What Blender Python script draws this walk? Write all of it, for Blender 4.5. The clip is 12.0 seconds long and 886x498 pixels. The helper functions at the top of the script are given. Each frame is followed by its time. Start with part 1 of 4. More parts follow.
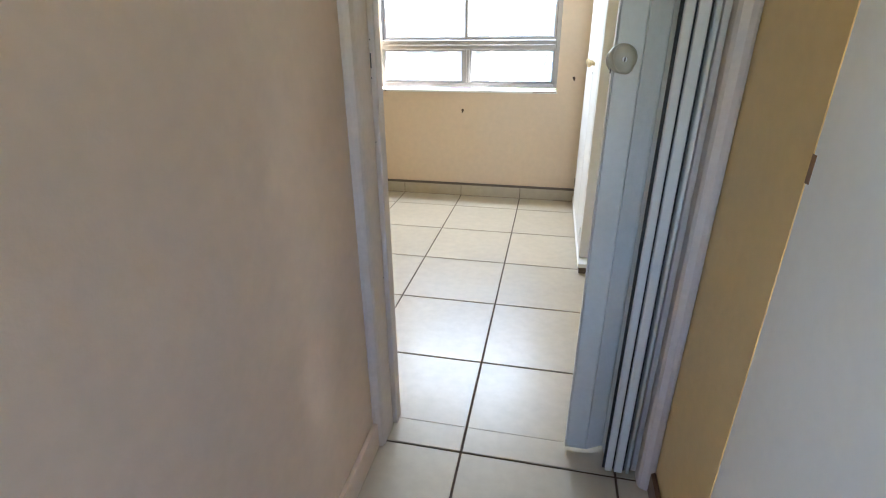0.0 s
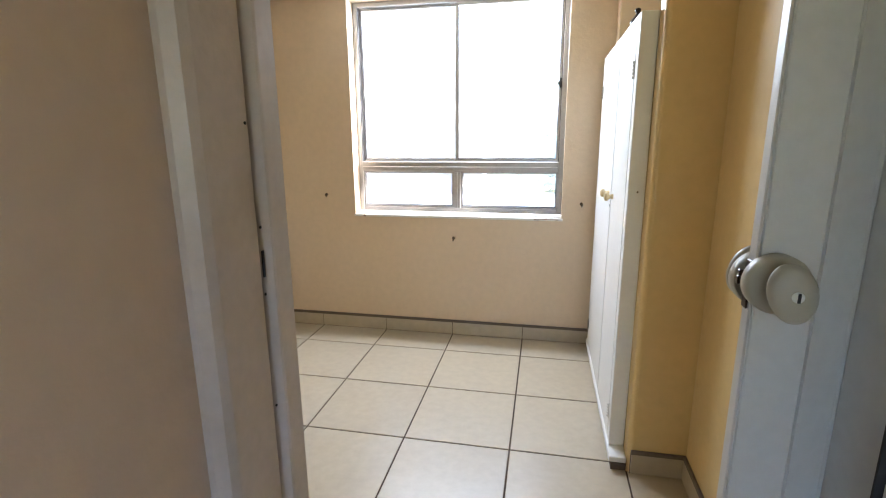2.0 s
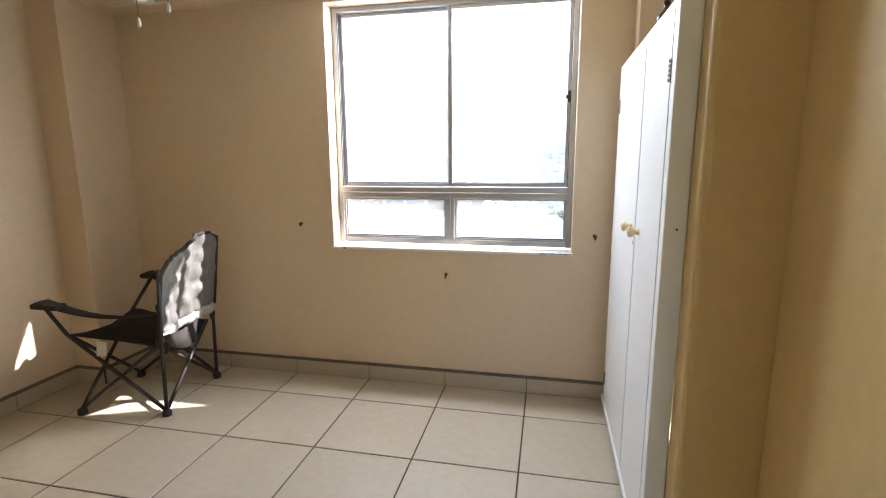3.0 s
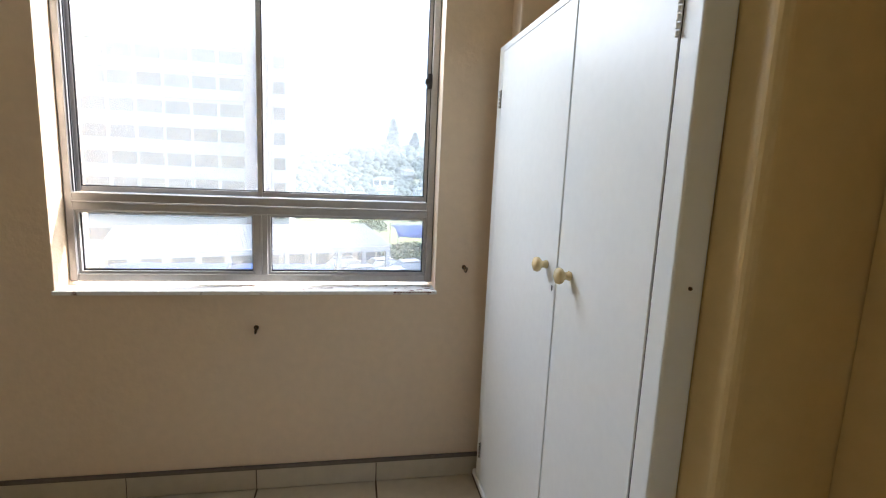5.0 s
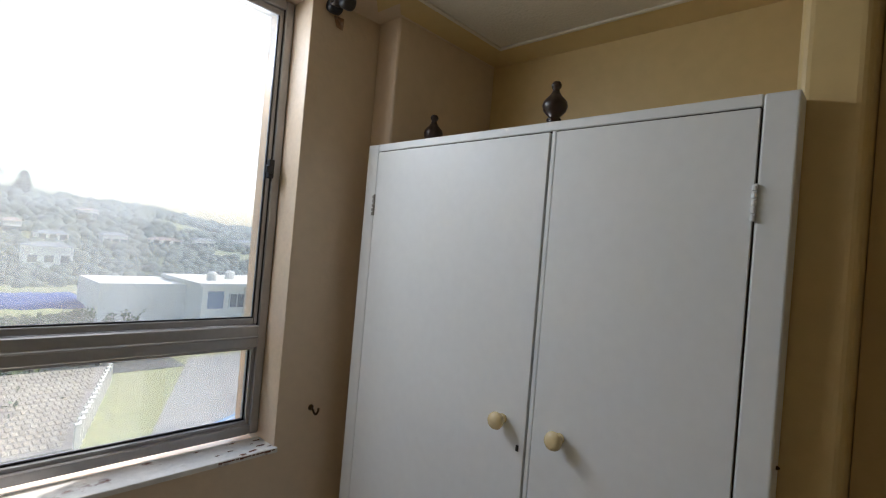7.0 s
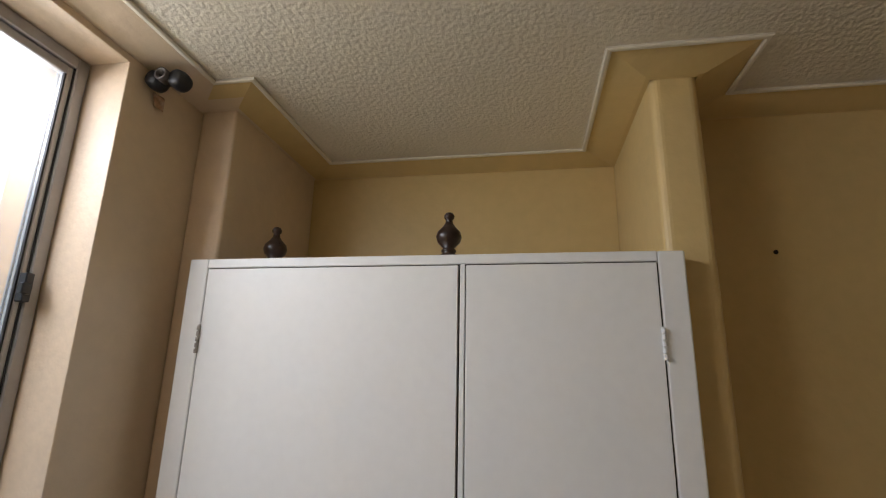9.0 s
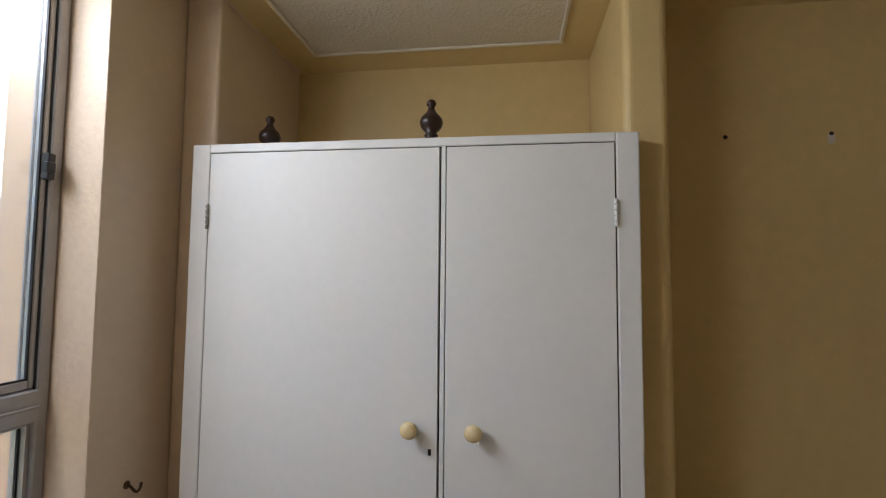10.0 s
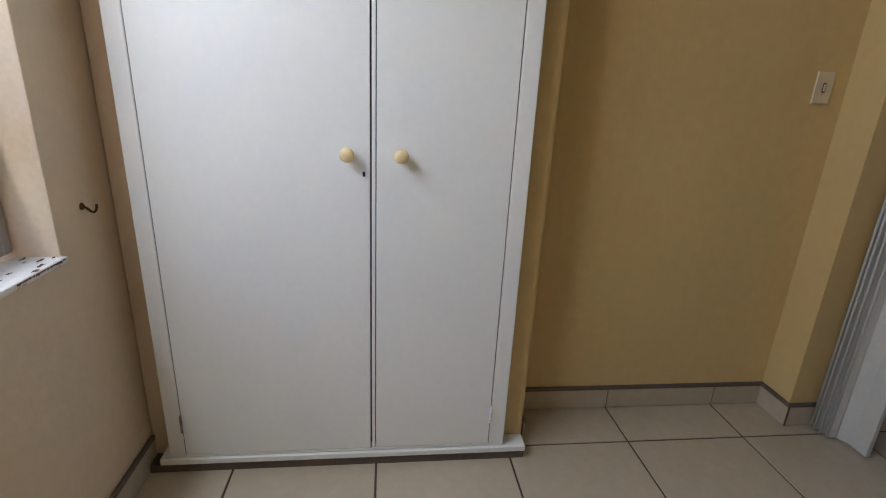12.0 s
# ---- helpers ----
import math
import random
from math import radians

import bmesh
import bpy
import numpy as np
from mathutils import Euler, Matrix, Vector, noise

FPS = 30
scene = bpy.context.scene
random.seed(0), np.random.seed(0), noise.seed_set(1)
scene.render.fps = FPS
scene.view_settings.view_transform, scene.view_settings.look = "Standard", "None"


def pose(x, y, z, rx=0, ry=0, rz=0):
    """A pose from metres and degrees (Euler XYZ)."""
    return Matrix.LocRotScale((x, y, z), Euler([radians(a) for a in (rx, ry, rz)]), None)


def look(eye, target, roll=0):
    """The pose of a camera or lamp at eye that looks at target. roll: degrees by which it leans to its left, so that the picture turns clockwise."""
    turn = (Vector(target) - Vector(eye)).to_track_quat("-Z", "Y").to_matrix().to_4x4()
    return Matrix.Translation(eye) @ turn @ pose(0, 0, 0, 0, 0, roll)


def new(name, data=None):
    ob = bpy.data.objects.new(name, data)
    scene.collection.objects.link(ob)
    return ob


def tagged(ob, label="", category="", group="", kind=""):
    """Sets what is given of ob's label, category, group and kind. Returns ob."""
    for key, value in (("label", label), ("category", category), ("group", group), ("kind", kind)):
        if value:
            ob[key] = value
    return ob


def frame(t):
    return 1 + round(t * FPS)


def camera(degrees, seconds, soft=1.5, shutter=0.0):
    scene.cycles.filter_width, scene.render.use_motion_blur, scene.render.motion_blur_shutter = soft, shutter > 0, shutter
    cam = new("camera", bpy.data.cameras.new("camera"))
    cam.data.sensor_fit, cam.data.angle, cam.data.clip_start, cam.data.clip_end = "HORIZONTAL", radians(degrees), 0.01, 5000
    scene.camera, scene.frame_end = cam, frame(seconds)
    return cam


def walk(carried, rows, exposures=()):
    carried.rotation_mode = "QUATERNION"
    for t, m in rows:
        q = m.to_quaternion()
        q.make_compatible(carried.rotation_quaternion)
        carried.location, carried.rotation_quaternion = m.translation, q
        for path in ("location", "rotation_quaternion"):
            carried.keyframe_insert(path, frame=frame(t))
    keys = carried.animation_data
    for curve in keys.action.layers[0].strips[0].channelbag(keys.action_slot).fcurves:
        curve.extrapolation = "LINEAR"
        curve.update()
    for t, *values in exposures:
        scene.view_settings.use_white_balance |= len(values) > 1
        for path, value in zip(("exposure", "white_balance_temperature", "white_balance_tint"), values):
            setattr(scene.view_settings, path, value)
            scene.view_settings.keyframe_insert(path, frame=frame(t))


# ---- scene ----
cam = camera(84.1, 12.0, soft=1.1)

PATH = [
    (0, (0.211, -4.004, 1.305), (-0.179, -2.22, 0.489), -0.5),
    (0.5, (0.197, -3.927, 1.338), (-0.161, -2.074, 0.676), 0.2),
    (1, (0.227, -3.714, 1.371), (-0.174, -1.833, 0.824), -0.1),
    (1.5, (0.21, -3.53, 1.384), (-0.213, -1.641, 0.883), 0.1),
    (2, (0.108, -3.29, 1.4), (-0.284, -1.38, 0.953), -0.4),
    (2.5, (0.092, -3.06, 1.387), (-0.301, -1.135, 1.014), -0.1),
    (2.7, (0.104, -2.95, 1.394), (-0.309, -1.028, 1.028), -0.4),
    (4.3, (-0.047, -2.32, 1.382), (-0.258, -0.359, 1.05), 0.7),
    (4.5, (-0.054, -2.21, 1.396), (-0.167, -0.243, 1.055), 1.1),
    (5, (-0.114, -2.002, 1.368), (0.247, -0.061, 1.053), 2.5),
    (5.5, (-0.249, -1.86, 1.385), (0.477, -0.029, 1.039), 2.1),
    (6, (-0.335, -1.653, 1.402), (0.706, 0.023, 1.075), 3.4),
    (6.5, (-0.445, -1.496, 1.469), (0.821, 0.046, 1.328), 4.5),
    (7, (-0.585, -1.38, 1.506), (0.893, -0.034, 1.526), 4.9),
    (7.5, (-0.583, -1.246, 1.515), (1.117, -0.216, 1.736), 4.4),
    (7.7, (-0.537, -1.187, 1.524), (1.212, -0.262, 1.818), 4.0),
    (9.3, (-0.679, -0.905, 1.579), (1.251, -0.648, 2.035), 0.7),
    (9.5, (-0.694, -0.912, 1.554), (1.252, -0.671, 1.951), 0.5),
    (10, (-0.783, -0.944, 1.477), (1.194, -0.671, 1.607), 0.5),
    (10.5, (-0.878, -0.952, 1.405), (1.103, -0.676, 1.359), 0.7),
    (11, (-0.96, -0.901, 1.361), (1.025, -0.861, 1.114), 1.2),
    (11.5, (-1.03, -0.824, 1.363), (0.913, -0.985, 0.916), 2.3),
    (12, (-1.033, -0.812, 1.314), (0.852, -1.045, 0.688), 2.7),
]
EXPOSURES = [(0, 4.42, 5650, 9), (0.5, 4.12, 5700, 10), (1, 3.95, 5750, 11), (1.5, 4.0, 5650, 10), (2, 4.08, 5800, 12), (2.5, 3.95, 5900, 14), (4.5, 3.22, 5850, 12), (5, 3.06, 5900, 12), (5.5, 2.68, 6000, 12), (7, 1.98, 6100, 13), (7.6, 1.86, 6200, 14), (9.5, 2.38, 6700, 18), (10.5, 2.32, 5950, 15), (11.5, 2.6, 5950, 15), (12, 2.88, 5980, 15)]
walk(cam, [(t, look(eye, target, roll)) for t, eye, target, roll in PATH], EXPOSURES)

# ---- world and sun ----
world = bpy.data.worlds.new("sky")
scene.world = world
world.use_nodes = True
wn = world.node_tree
sky = wn.nodes.new("ShaderNodeTexSky")
sky.sky_type = "NISHITA"
sky.sun_disc = False
SUN_TO = Vector((2.55, 1.0, 1.98)).normalized()
sky.sun_elevation = math.asin(SUN_TO.z)
sky.sun_rotation = math.atan2(SUN_TO.x, SUN_TO.y)
sky.air_density, sky.dust_density = 1.0, 4.0
wn.links.new(sky.outputs[0], wn.nodes["Background"].inputs[0])
wn.nodes["Background"].inputs[1].default_value = 0.15
sun = new("sun", bpy.data.lights.new("sun", "SUN"))
sun.data.energy, sun.data.angle, sun.data.color = 1.5, radians(0.5), (1.0, 0.95, 0.86)
skylight = new("window_skylight", bpy.data.lights.new("window_skylight", "AREA"))
skylight.data.shape, skylight.data.size, skylight.data.size_y = "RECTANGLE", 1.36, 0.2
skylight.data.energy, skylight.data.color = 2.9, (0.86, 0.93, 1.0)
skylight.matrix_world = look((-0.487, 0.252, 2.15), (-0.487, -0.75, 1.31))
sun.matrix_world = look((0, 0, 20), Vector((0, 0, 20)) - SUN_TO)


# ---- materials ----
def material(name, color, rough=0.6, metal=0.0, grain=0.0, grain_scale=60.0, stain=0.0, stain_scale=2.0, bump=0.0,
             bump_scale=80.0, stain_lo=0.42, other=None, piece=0.0, island=0.0, spec=0.5):
    """A procedural surface: base colour, fine grain, broad stains towards `other`, relief."""
    mat = bpy.data.materials.new(name)
    mat.use_nodes = True
    nt = mat.node_tree
    n, l = nt.nodes, nt.links
    b = n["Principled BSDF"]
    b.inputs["Roughness"].default_value = rough
    b.inputs["Metallic"].default_value = metal
    b.inputs["Specular IOR Level"].default_value = spec
    geo = n.new("ShaderNodeNewGeometry")
    src = geo.outputs["Position"]
    col = n.new("ShaderNodeRGB")
    col.outputs[0].default_value = (*color, 1)
    out = col.outputs[0]
    if stain:
        t = n.new("ShaderNodeTexNoise")
        t.inputs["Scale"].default_value, t.inputs["Detail"].default_value = stain_scale, 6
        l.new(src, t.inputs["Vector"])
        r = n.new("ShaderNodeMapRange")
        r.inputs["From Min"].default_value, r.inputs["From Max"].default_value = stain_lo, max(0.72, stain_lo + 0.06)
        r.inputs["To Max"].default_value = stain
        l.new(t.outputs["Fac"], r.inputs["Value"])
        m = n.new("ShaderNodeMix")
        m.data_type = "RGBA"
        l.new(r.outputs[0], m.inputs["Factor"])
        l.new(out, m.inputs["A"])
        m.inputs["B"].default_value = (*(other or [c * 0.6 for c in color]), 1)
        out = m.outputs["Result"]
        rr = n.new("ShaderNodeMapRange")
        rr.inputs["To Min"].default_value, rr.inputs["To Max"].default_value = rough * 0.85, min(1, rough * 1.2)
        l.new(t.outputs["Fac"], rr.inputs["Value"])
        l.new(rr.outputs[0], b.inputs["Roughness"])
    if grain or piece or island:
        h = n.new("ShaderNodeHueSaturation")
        total = None
        if grain:
            g = n.new("ShaderNodeTexNoise")
            g.inputs["Scale"].default_value, g.inputs["Detail"].default_value = grain_scale, 4
            l.new(src, g.inputs["Vector"])
            gr = n.new("ShaderNodeMapRange")
            gr.inputs["From Min"].default_value, gr.inputs["From Max"].default_value = 0.3, 0.7
            gr.inputs["To Min"].default_value, gr.inputs["To Max"].default_value = 1 - grain, 1 + grain
            l.new(g.outputs["Fac"], gr.inputs["Value"])
            total = gr.outputs[0]
        for amount, node, sock in ((piece, "ShaderNodeObjectInfo", "Random"), (island, "ShaderNodeNewGeometry", "Random Per Island")):
            if amount:
                o = n.new(node)
                pr = n.new("ShaderNodeMapRange")
                pr.inputs["To Min"].default_value, pr.inputs["To Max"].default_value = 1 - amount, 1 + amount
                l.new(o.outputs[sock], pr.inputs["Value"])
                if total is None:
                    total = pr.outputs[0]
                else:
                    mul = n.new("ShaderNodeMath")
                    mul.operation = "MULTIPLY"
                    l.new(total, mul.inputs[0])
                    l.new(pr.outputs[0], mul.inputs[1])
                    total = mul.outputs[0]
        l.new(total, h.inputs["Value"])
        l.new(out, h.inputs["Color"])
        out = h.outputs[0]
    l.new(out, b.inputs["Base Color"])
    if bump:
        t = n.new("ShaderNodeTexNoise")
        t.inputs["Scale"].default_value, t.inputs["Detail"].default_value = bump_scale, 5
        l.new(src, t.inputs["Vector"])
        bp = n.new("ShaderNodeBump")
        bp.inputs["Strength"].default_value, bp.inputs["Distance"].default_value = bump, 0.01
        l.new(t.outputs["Fac"], bp.inputs["Height"])
        l.new(bp.outputs[0], b.inputs["Normal"])
    return mat


M_WALL = material("ochre_cream_wall_paint", (0.655, 0.485, 0.222), 0.42, grain=0.03, grain_scale=25, stain=0.28, stain_scale=1.3, other=(0.54, 0.38, 0.155), bump=0.12, bump_scale=45)
M_BUFF = material("pinkish_buff_wall_paint", (0.7, 0.555, 0.4), 0.45, grain=0.03, grain_scale=25, stain=0.3, stain_scale=1.2, other=(0.6, 0.46, 0.31), bump=0.14, bump_scale=45)
M_HALL = material("beige_hall_paint", (0.64, 0.51, 0.415), 0.5, grain=0.03, grain_scale=25, stain=0.25, stain_scale=1.6, bump=0.12, bump_scale=45)
M_OUTER = material("peach_outer_plaster", (0.84, 0.54, 0.32), 0.85, grain=0.06, stain=0.3, bump=0.3)
M_REVEAL = material("pale_reveal_paint", (0.7, 0.55, 0.4), 0.5, grain=0.04, stain=0.3, stain_scale=5, bump=0.15)
M_WHITE = material("white_gloss_paint", (0.81, 0.815, 0.8), 0.45, grain=0.015, grain_scale=40, stain=0.12, stain_scale=2.5, other=(0.7, 0.69, 0.64), bump=0.06, bump_scale=30)
M_FRAME = material("grey_white_frame_paint", (0.57, 0.495, 0.45), 0.38, grain=0.04, stain=0.35, stain_scale=6, other=(0.4, 0.33, 0.28), bump=0.1)
M_TILE = material("cream_floor_tile", (0.485, 0.42, 0.315), 0.31, grain=0.05, grain_scale=22, stain=0.2, stain_scale=4.5, other=(0.4, 0.315, 0.21), bump=0.015, bump_scale=9, piece=0.03)
M_GROUT = material("brown_grout", (0.09, 0.06, 0.04), 0.9, grain=0.2, stain=0.3)
M_TRIM = material("taupe_trim", (0.13, 0.1, 0.078), 0.6, grain=0.12, stain=0.4, stain_scale=12)
M_CEIL = material("textured_ceiling", (0.72, 0.65, 0.53), 0.9, grain=0.03, grain_scale=120, stain=0.15, bump=0.42, bump_scale=85)
M_BEAD = material("cream_cornice_edge_paint", (0.74, 0.67, 0.55), 0.6, grain=0.03, stain=0.2, bump=0.05)
M_ALU = material("aluminium_frame", (0.42, 0.41, 0.415), 0.4, metal=0.5, grain=0.04, stain=0.3, stain_scale=9)
M_RUBBER_GAP_SHADE = material("black_seal_and_gap_shade", (0.02, 0.02, 0.022), 0.7, grain=0.1)
M_SILL = material("flaking_sill_paint", (0.76, 0.74, 0.7), 0.55, grain=0.05, stain=0.95, stain_scale=19, stain_lo=0.62, other=(0.2, 0.08, 0.05), bump=0.4, bump_scale=40)
M_SCAR = material("rust_brown_flaked_paint", (0.16, 0.07, 0.045), 0.85, grain=0.25)
M_BRASS = material("aged_brass", (0.32, 0.2, 0.07), 0.35, metal=0.9, grain=0.15, stain=0.4, stain_scale=40)
M_HOOK = material("tarnished_dark_brass", (0.09, 0.05, 0.022), 0.4, metal=0.7, grain=0.2, stain=0.4, stain_scale=40)
M_CREAM = material("cream_knob_enamel", (0.78, 0.62, 0.34), 0.22, grain=0.05)
M_DARKWOOD = material("dark_turned_wood", (0.035, 0.018, 0.012), 0.28, grain=0.3, stain=0.4, stain_scale=25)
M_BLACK = material("black_plastic", (0.015, 0.015, 0.017), 0.4, grain=0.1)
M_CHROME = material("steel", (0.55, 0.53, 0.5), 0.28, metal=1.0, grain=0.08)
M_PVC = material("grey_white_folding_door_vinyl", (0.62, 0.615, 0.59), 0.42, grain=0.03, stain=0.25, stain_scale=4, bump=0.08)
M_IVORY = material("ivory_plastic", (0.68, 0.58, 0.4), 0.3, grain=0.03)
M_BROWN = material("brown_varnished_wood", (0.16, 0.075, 0.035), 0.4, grain=0.25, grain_scale=30, stain=0.3)
M_HOLE = material("hole_and_gap_shade", (0.03, 0.022, 0.015), 0.9, grain=0.2)
M_PLASTER = material("bare_plaster", (0.66, 0.6, 0.52), 0.9, grain=0.12, bump=0.4)


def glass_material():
    """Pane tinted to dim the outdoors, with a translucent film painting haze over it."""
    mat = bpy.data.materials.new("tinted_hazy_window_glass")
    mat.use_nodes = True
    nt = mat.node_tree
    n, l = nt.nodes, nt.links
    n.remove(n["Principled BSDF"])
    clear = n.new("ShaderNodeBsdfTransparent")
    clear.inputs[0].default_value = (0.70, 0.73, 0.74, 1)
    gloss = n.new("ShaderNodeBsdfGlossy")
    gloss.inputs["Roughness"].default_value = 0.02
    # Translucent film that lays a pale haze over the view outside.
    haze_film = n.new("ShaderNodeBsdfTranslucent")
    haze_film.inputs[0].default_value = (0.9, 0.9, 0.88, 1)
    facing = n.new("ShaderNodeLayerWeight")
    facing.inputs["Blend"].default_value = 0.5
    power = n.new("ShaderNodeMath")
    power.operation = "POWER"
    power.inputs[1].default_value = 5.0
    l.new(facing.outputs["Facing"], power.inputs[0])
    fres = n.new("ShaderNodeMapRange")
    fres.inputs["To Min"].default_value, fres.inputs["To Max"].default_value = 0.035, 0.9
    l.new(power.outputs[0], fres.inputs["Value"])
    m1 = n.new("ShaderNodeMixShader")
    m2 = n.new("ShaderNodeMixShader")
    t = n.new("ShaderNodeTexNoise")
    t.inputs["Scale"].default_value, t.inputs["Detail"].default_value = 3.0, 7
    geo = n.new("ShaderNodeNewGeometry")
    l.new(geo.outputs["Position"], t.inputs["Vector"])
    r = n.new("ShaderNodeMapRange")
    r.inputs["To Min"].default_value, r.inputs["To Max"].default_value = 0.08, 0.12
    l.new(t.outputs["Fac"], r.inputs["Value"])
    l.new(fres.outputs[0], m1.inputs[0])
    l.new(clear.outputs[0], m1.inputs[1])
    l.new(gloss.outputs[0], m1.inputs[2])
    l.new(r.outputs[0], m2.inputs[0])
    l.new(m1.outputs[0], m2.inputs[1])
    l.new(haze_film.outputs[0], m2.inputs[2])
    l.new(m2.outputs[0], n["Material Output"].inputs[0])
    return mat


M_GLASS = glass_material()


# ---- building helpers ----
def box(bm, x0, x1, y0, y1, z0, z1, bevel=0.0, seg=1):
    m = Matrix.LocRotScale(((x0 + x1) / 2, (y0 + y1) / 2, (z0 + z1) / 2), None, (abs(x1 - x0), abs(y1 - y0), abs(z1 - z0)))
    r = bmesh.ops.create_cube(bm, size=1, matrix=m)
    if bevel:
        edges = list({e for v in r["verts"] for e in v.link_edges})
        bmesh.ops.bevel(bm, geom=edges, offset=bevel, segments=seg, profile=0.5, affect="EDGES")
    return bm


def boxes(*specs, bevel=0.0):
    bm = bmesh.new()
    for s in specs:
        box(bm, *s, bevel=bevel)
    return bm


def lathe(profile, seg=20, axis="Z", at=(0, 0, 0), flip=False):
    """A turned body: profile of (radius, height)."""
    bm = bmesh.new()
    rings = []
    for r, h in profile:
        rings.append([bm.verts.new((max(r, 1e-5) * math.cos(2 * math.pi * i / seg), max(r, 1e-5) * math.sin(2 * math.pi * i / seg), h)) for i in range(seg)])
    for a, b in zip(rings, rings[1:]):
        for i in range(seg):
            bm.faces.new((a[i], a[(i + 1) % seg], b[(i + 1) % seg], b[i]))
    bm.faces.new(rings[0][::-1])
    bm.faces.new(rings[-1])
    turn = {"Z": Matrix(), "X": Matrix.Rotation(radians(90), 4, "Y"), "Y": Matrix.Rotation(radians(-90), 4, "X"),
            "-X": Matrix.Rotation(radians(-90), 4, "Y"), "-Y": Matrix.Rotation(radians(90), 4, "X")}[axis]
    bmesh.ops.transform(bm, matrix=Matrix.Translation(at) @ turn, verts=bm.verts)
    return bm


def tube(points, radius, seg=8, bm=None):
    """A round rod along points."""
    bm = bm or bmesh.new()
    pts = [Vector(p) for p in points]
    rings = []
    for i, p in enumerate(pts):
        d = (pts[min(i + 1, len(pts) - 1)] - pts[max(i - 1, 0)]).normalized()
        u = d.orthogonal().normalized() if i == 0 else (u - d * u.dot(d)).normalized()
        v = d.cross(u)
        rings.append([bm.verts.new(p + radius * (math.cos(2 * math.pi * k / seg) * u + math.sin(2 * math.pi * k / seg) * v)) for k in range(seg)])
    for a, b in zip(rings, rings[1:]):
        for i in range(seg):
            bm.faces.new((a[i], a[(i + 1) % seg], b[(i + 1) % seg], b[i]))
    bm.faces.new(rings[0][::-1])
    bm.faces.new(rings[-1])
    return bm


def mesh_of(name, bm, mat, smooth=False):
    bmesh.ops.recalc_face_normals(bm, faces=bm.faces)
    me = bpy.data.meshes.new(name)
    bm.to_mesh(me)
    bm.free()
    if mat:
        me.materials.append(mat)
    if smooth:
        me.polygons.foreach_set("use_smooth", [True] * len(me.polygons))
    return me


def part(name, bm, mat, parent, label="", smooth=False):
    ob = new(name, mesh_of(name, bm, mat, smooth))
    ob.parent = parent
    return tagged(ob, label)


def piece(name, me, parent, at):
    ob = new(name, me)
    ob.parent = parent
    ob.location = at
    return ob


def thing(name, label, category, group="", at=(0, 0, 0)):
    ob = new(name)
    ob.empty_display_size = 0.1
    ob.location = at
    return tagged(ob, label, category, group)


def setting(name, bm, mat, label="", category=""):
    return tagged(new(name, mesh_of(name, bm, mat)), label, category, kind="structure")


# ---- plan ----
CEIL = 2.315
WX0, WX1, WZ0, WZ1 = -1.205, 0.232, 0.865, 2.28      # window opening
OUT = 0.27                                            # outer face of the window wall
EAST, ALC = 0.726, 1.03                               # wall beside the door, back of the wardrobe alcove
NIB, NIB0, NIB1, NIBN = 0.498, -1.232, -1.343, -0.11  # alcove cheeks
WEST, COL_X, COL_Y = -2.83, -2.62, -0.40              # west wall and its corner column
DW0, DW1, DWW = -2.80, -2.52, -2.65                   # door wall: south face, pier face, west part's face
DX0, DX1, DZ = -0.27, 0.565, 2.06                    # doorway
HX0, HX1, HS = -0.294, 0.605, -5.0                    # passage

setting("wall_north", boxes((WEST - 0.2, WX0, 0, OUT, -0.1, 2.6), (WX1, 1.3, 0, OUT, -0.1, 2.6), (WX0, WX1, 0, OUT, -0.1, WZ0 - 0.016), (WX0, WX1, 0, OUT, WZ1, 2.6)),
        M_BUFF, "buff painted window wall with patchy plaster", "wall")
setting("wall_west", boxes((WEST - 0.2, WEST, DW0, 0, -0.1, 2.6)), M_BUFF, "buff painted side wall", "wall")
setting("wall_column", box(bmesh.new(), WEST, COL_X, COL_Y, 0, 0, 2.5), M_BUFF, "buff painted corner column", "column")
setting("wall_east", boxes((EAST, EAST + 0.5, DW1, NIB1 - 0.002, -0.1, 2.6)), M_WALL, "cream painted wall between wardrobe and doorway", "wall")


def cheek(name, y0, y1, mat, label, round_edge):
    bm = box(bmesh.new(), NIB, ALC + 0.2, y0, y1, -0.05, 2.6)
    es = [e for e in bm.edges if abs(e.verts[0].co.x - NIB) < 1e-4 and abs(e.verts[1].co.x - NIB) < 1e-4 and abs(e.verts[0].co.z - e.verts[1].co.z) > 1]
    bmesh.ops.bevel(bm, geom=es, offset=round_edge, segments=5, profile=0.5, affect="EDGES")
    return setting(name, bm, mat, label, "wall")


cheek("wall_cheek_south", NIB1, NIB0, M_WALL, "cream painted cheek wall beside the wardrobe", 0.022)
cheek("wall_cheek_north", NIBN, -0.0005, M_BUFF, "narrow buff cheek wall between window and wardrobe", 0.009)
setting("wall_alcove", boxes((ALC, ALC + 0.2, NIB0 + 0.001, NIBN - 0.001, -0.1, 2.6)), M_WALL, "ochre painted back wall of the wardrobe alcove", "wall")
bm = boxes((WEST - 0.2, DX0 - 0.03, DW0, DWW, -0.1, 2.6), (DX1, EAST + 0.5, DW0, DW1, -0.1, 2.6), (DX0 - 0.03, DX1, DW0, DWW, DZ + 0.04, 2.6))
setting("wall_south", bm, M_WALL, "cream painted wall with the doorway", "wall")
setting("wall_passage_west", boxes((HX0 - 0.2, HX0, HS, DW0 - 0.001, -0.1, 2.6)), M_HALL, "beige painted passage wall", "wall")
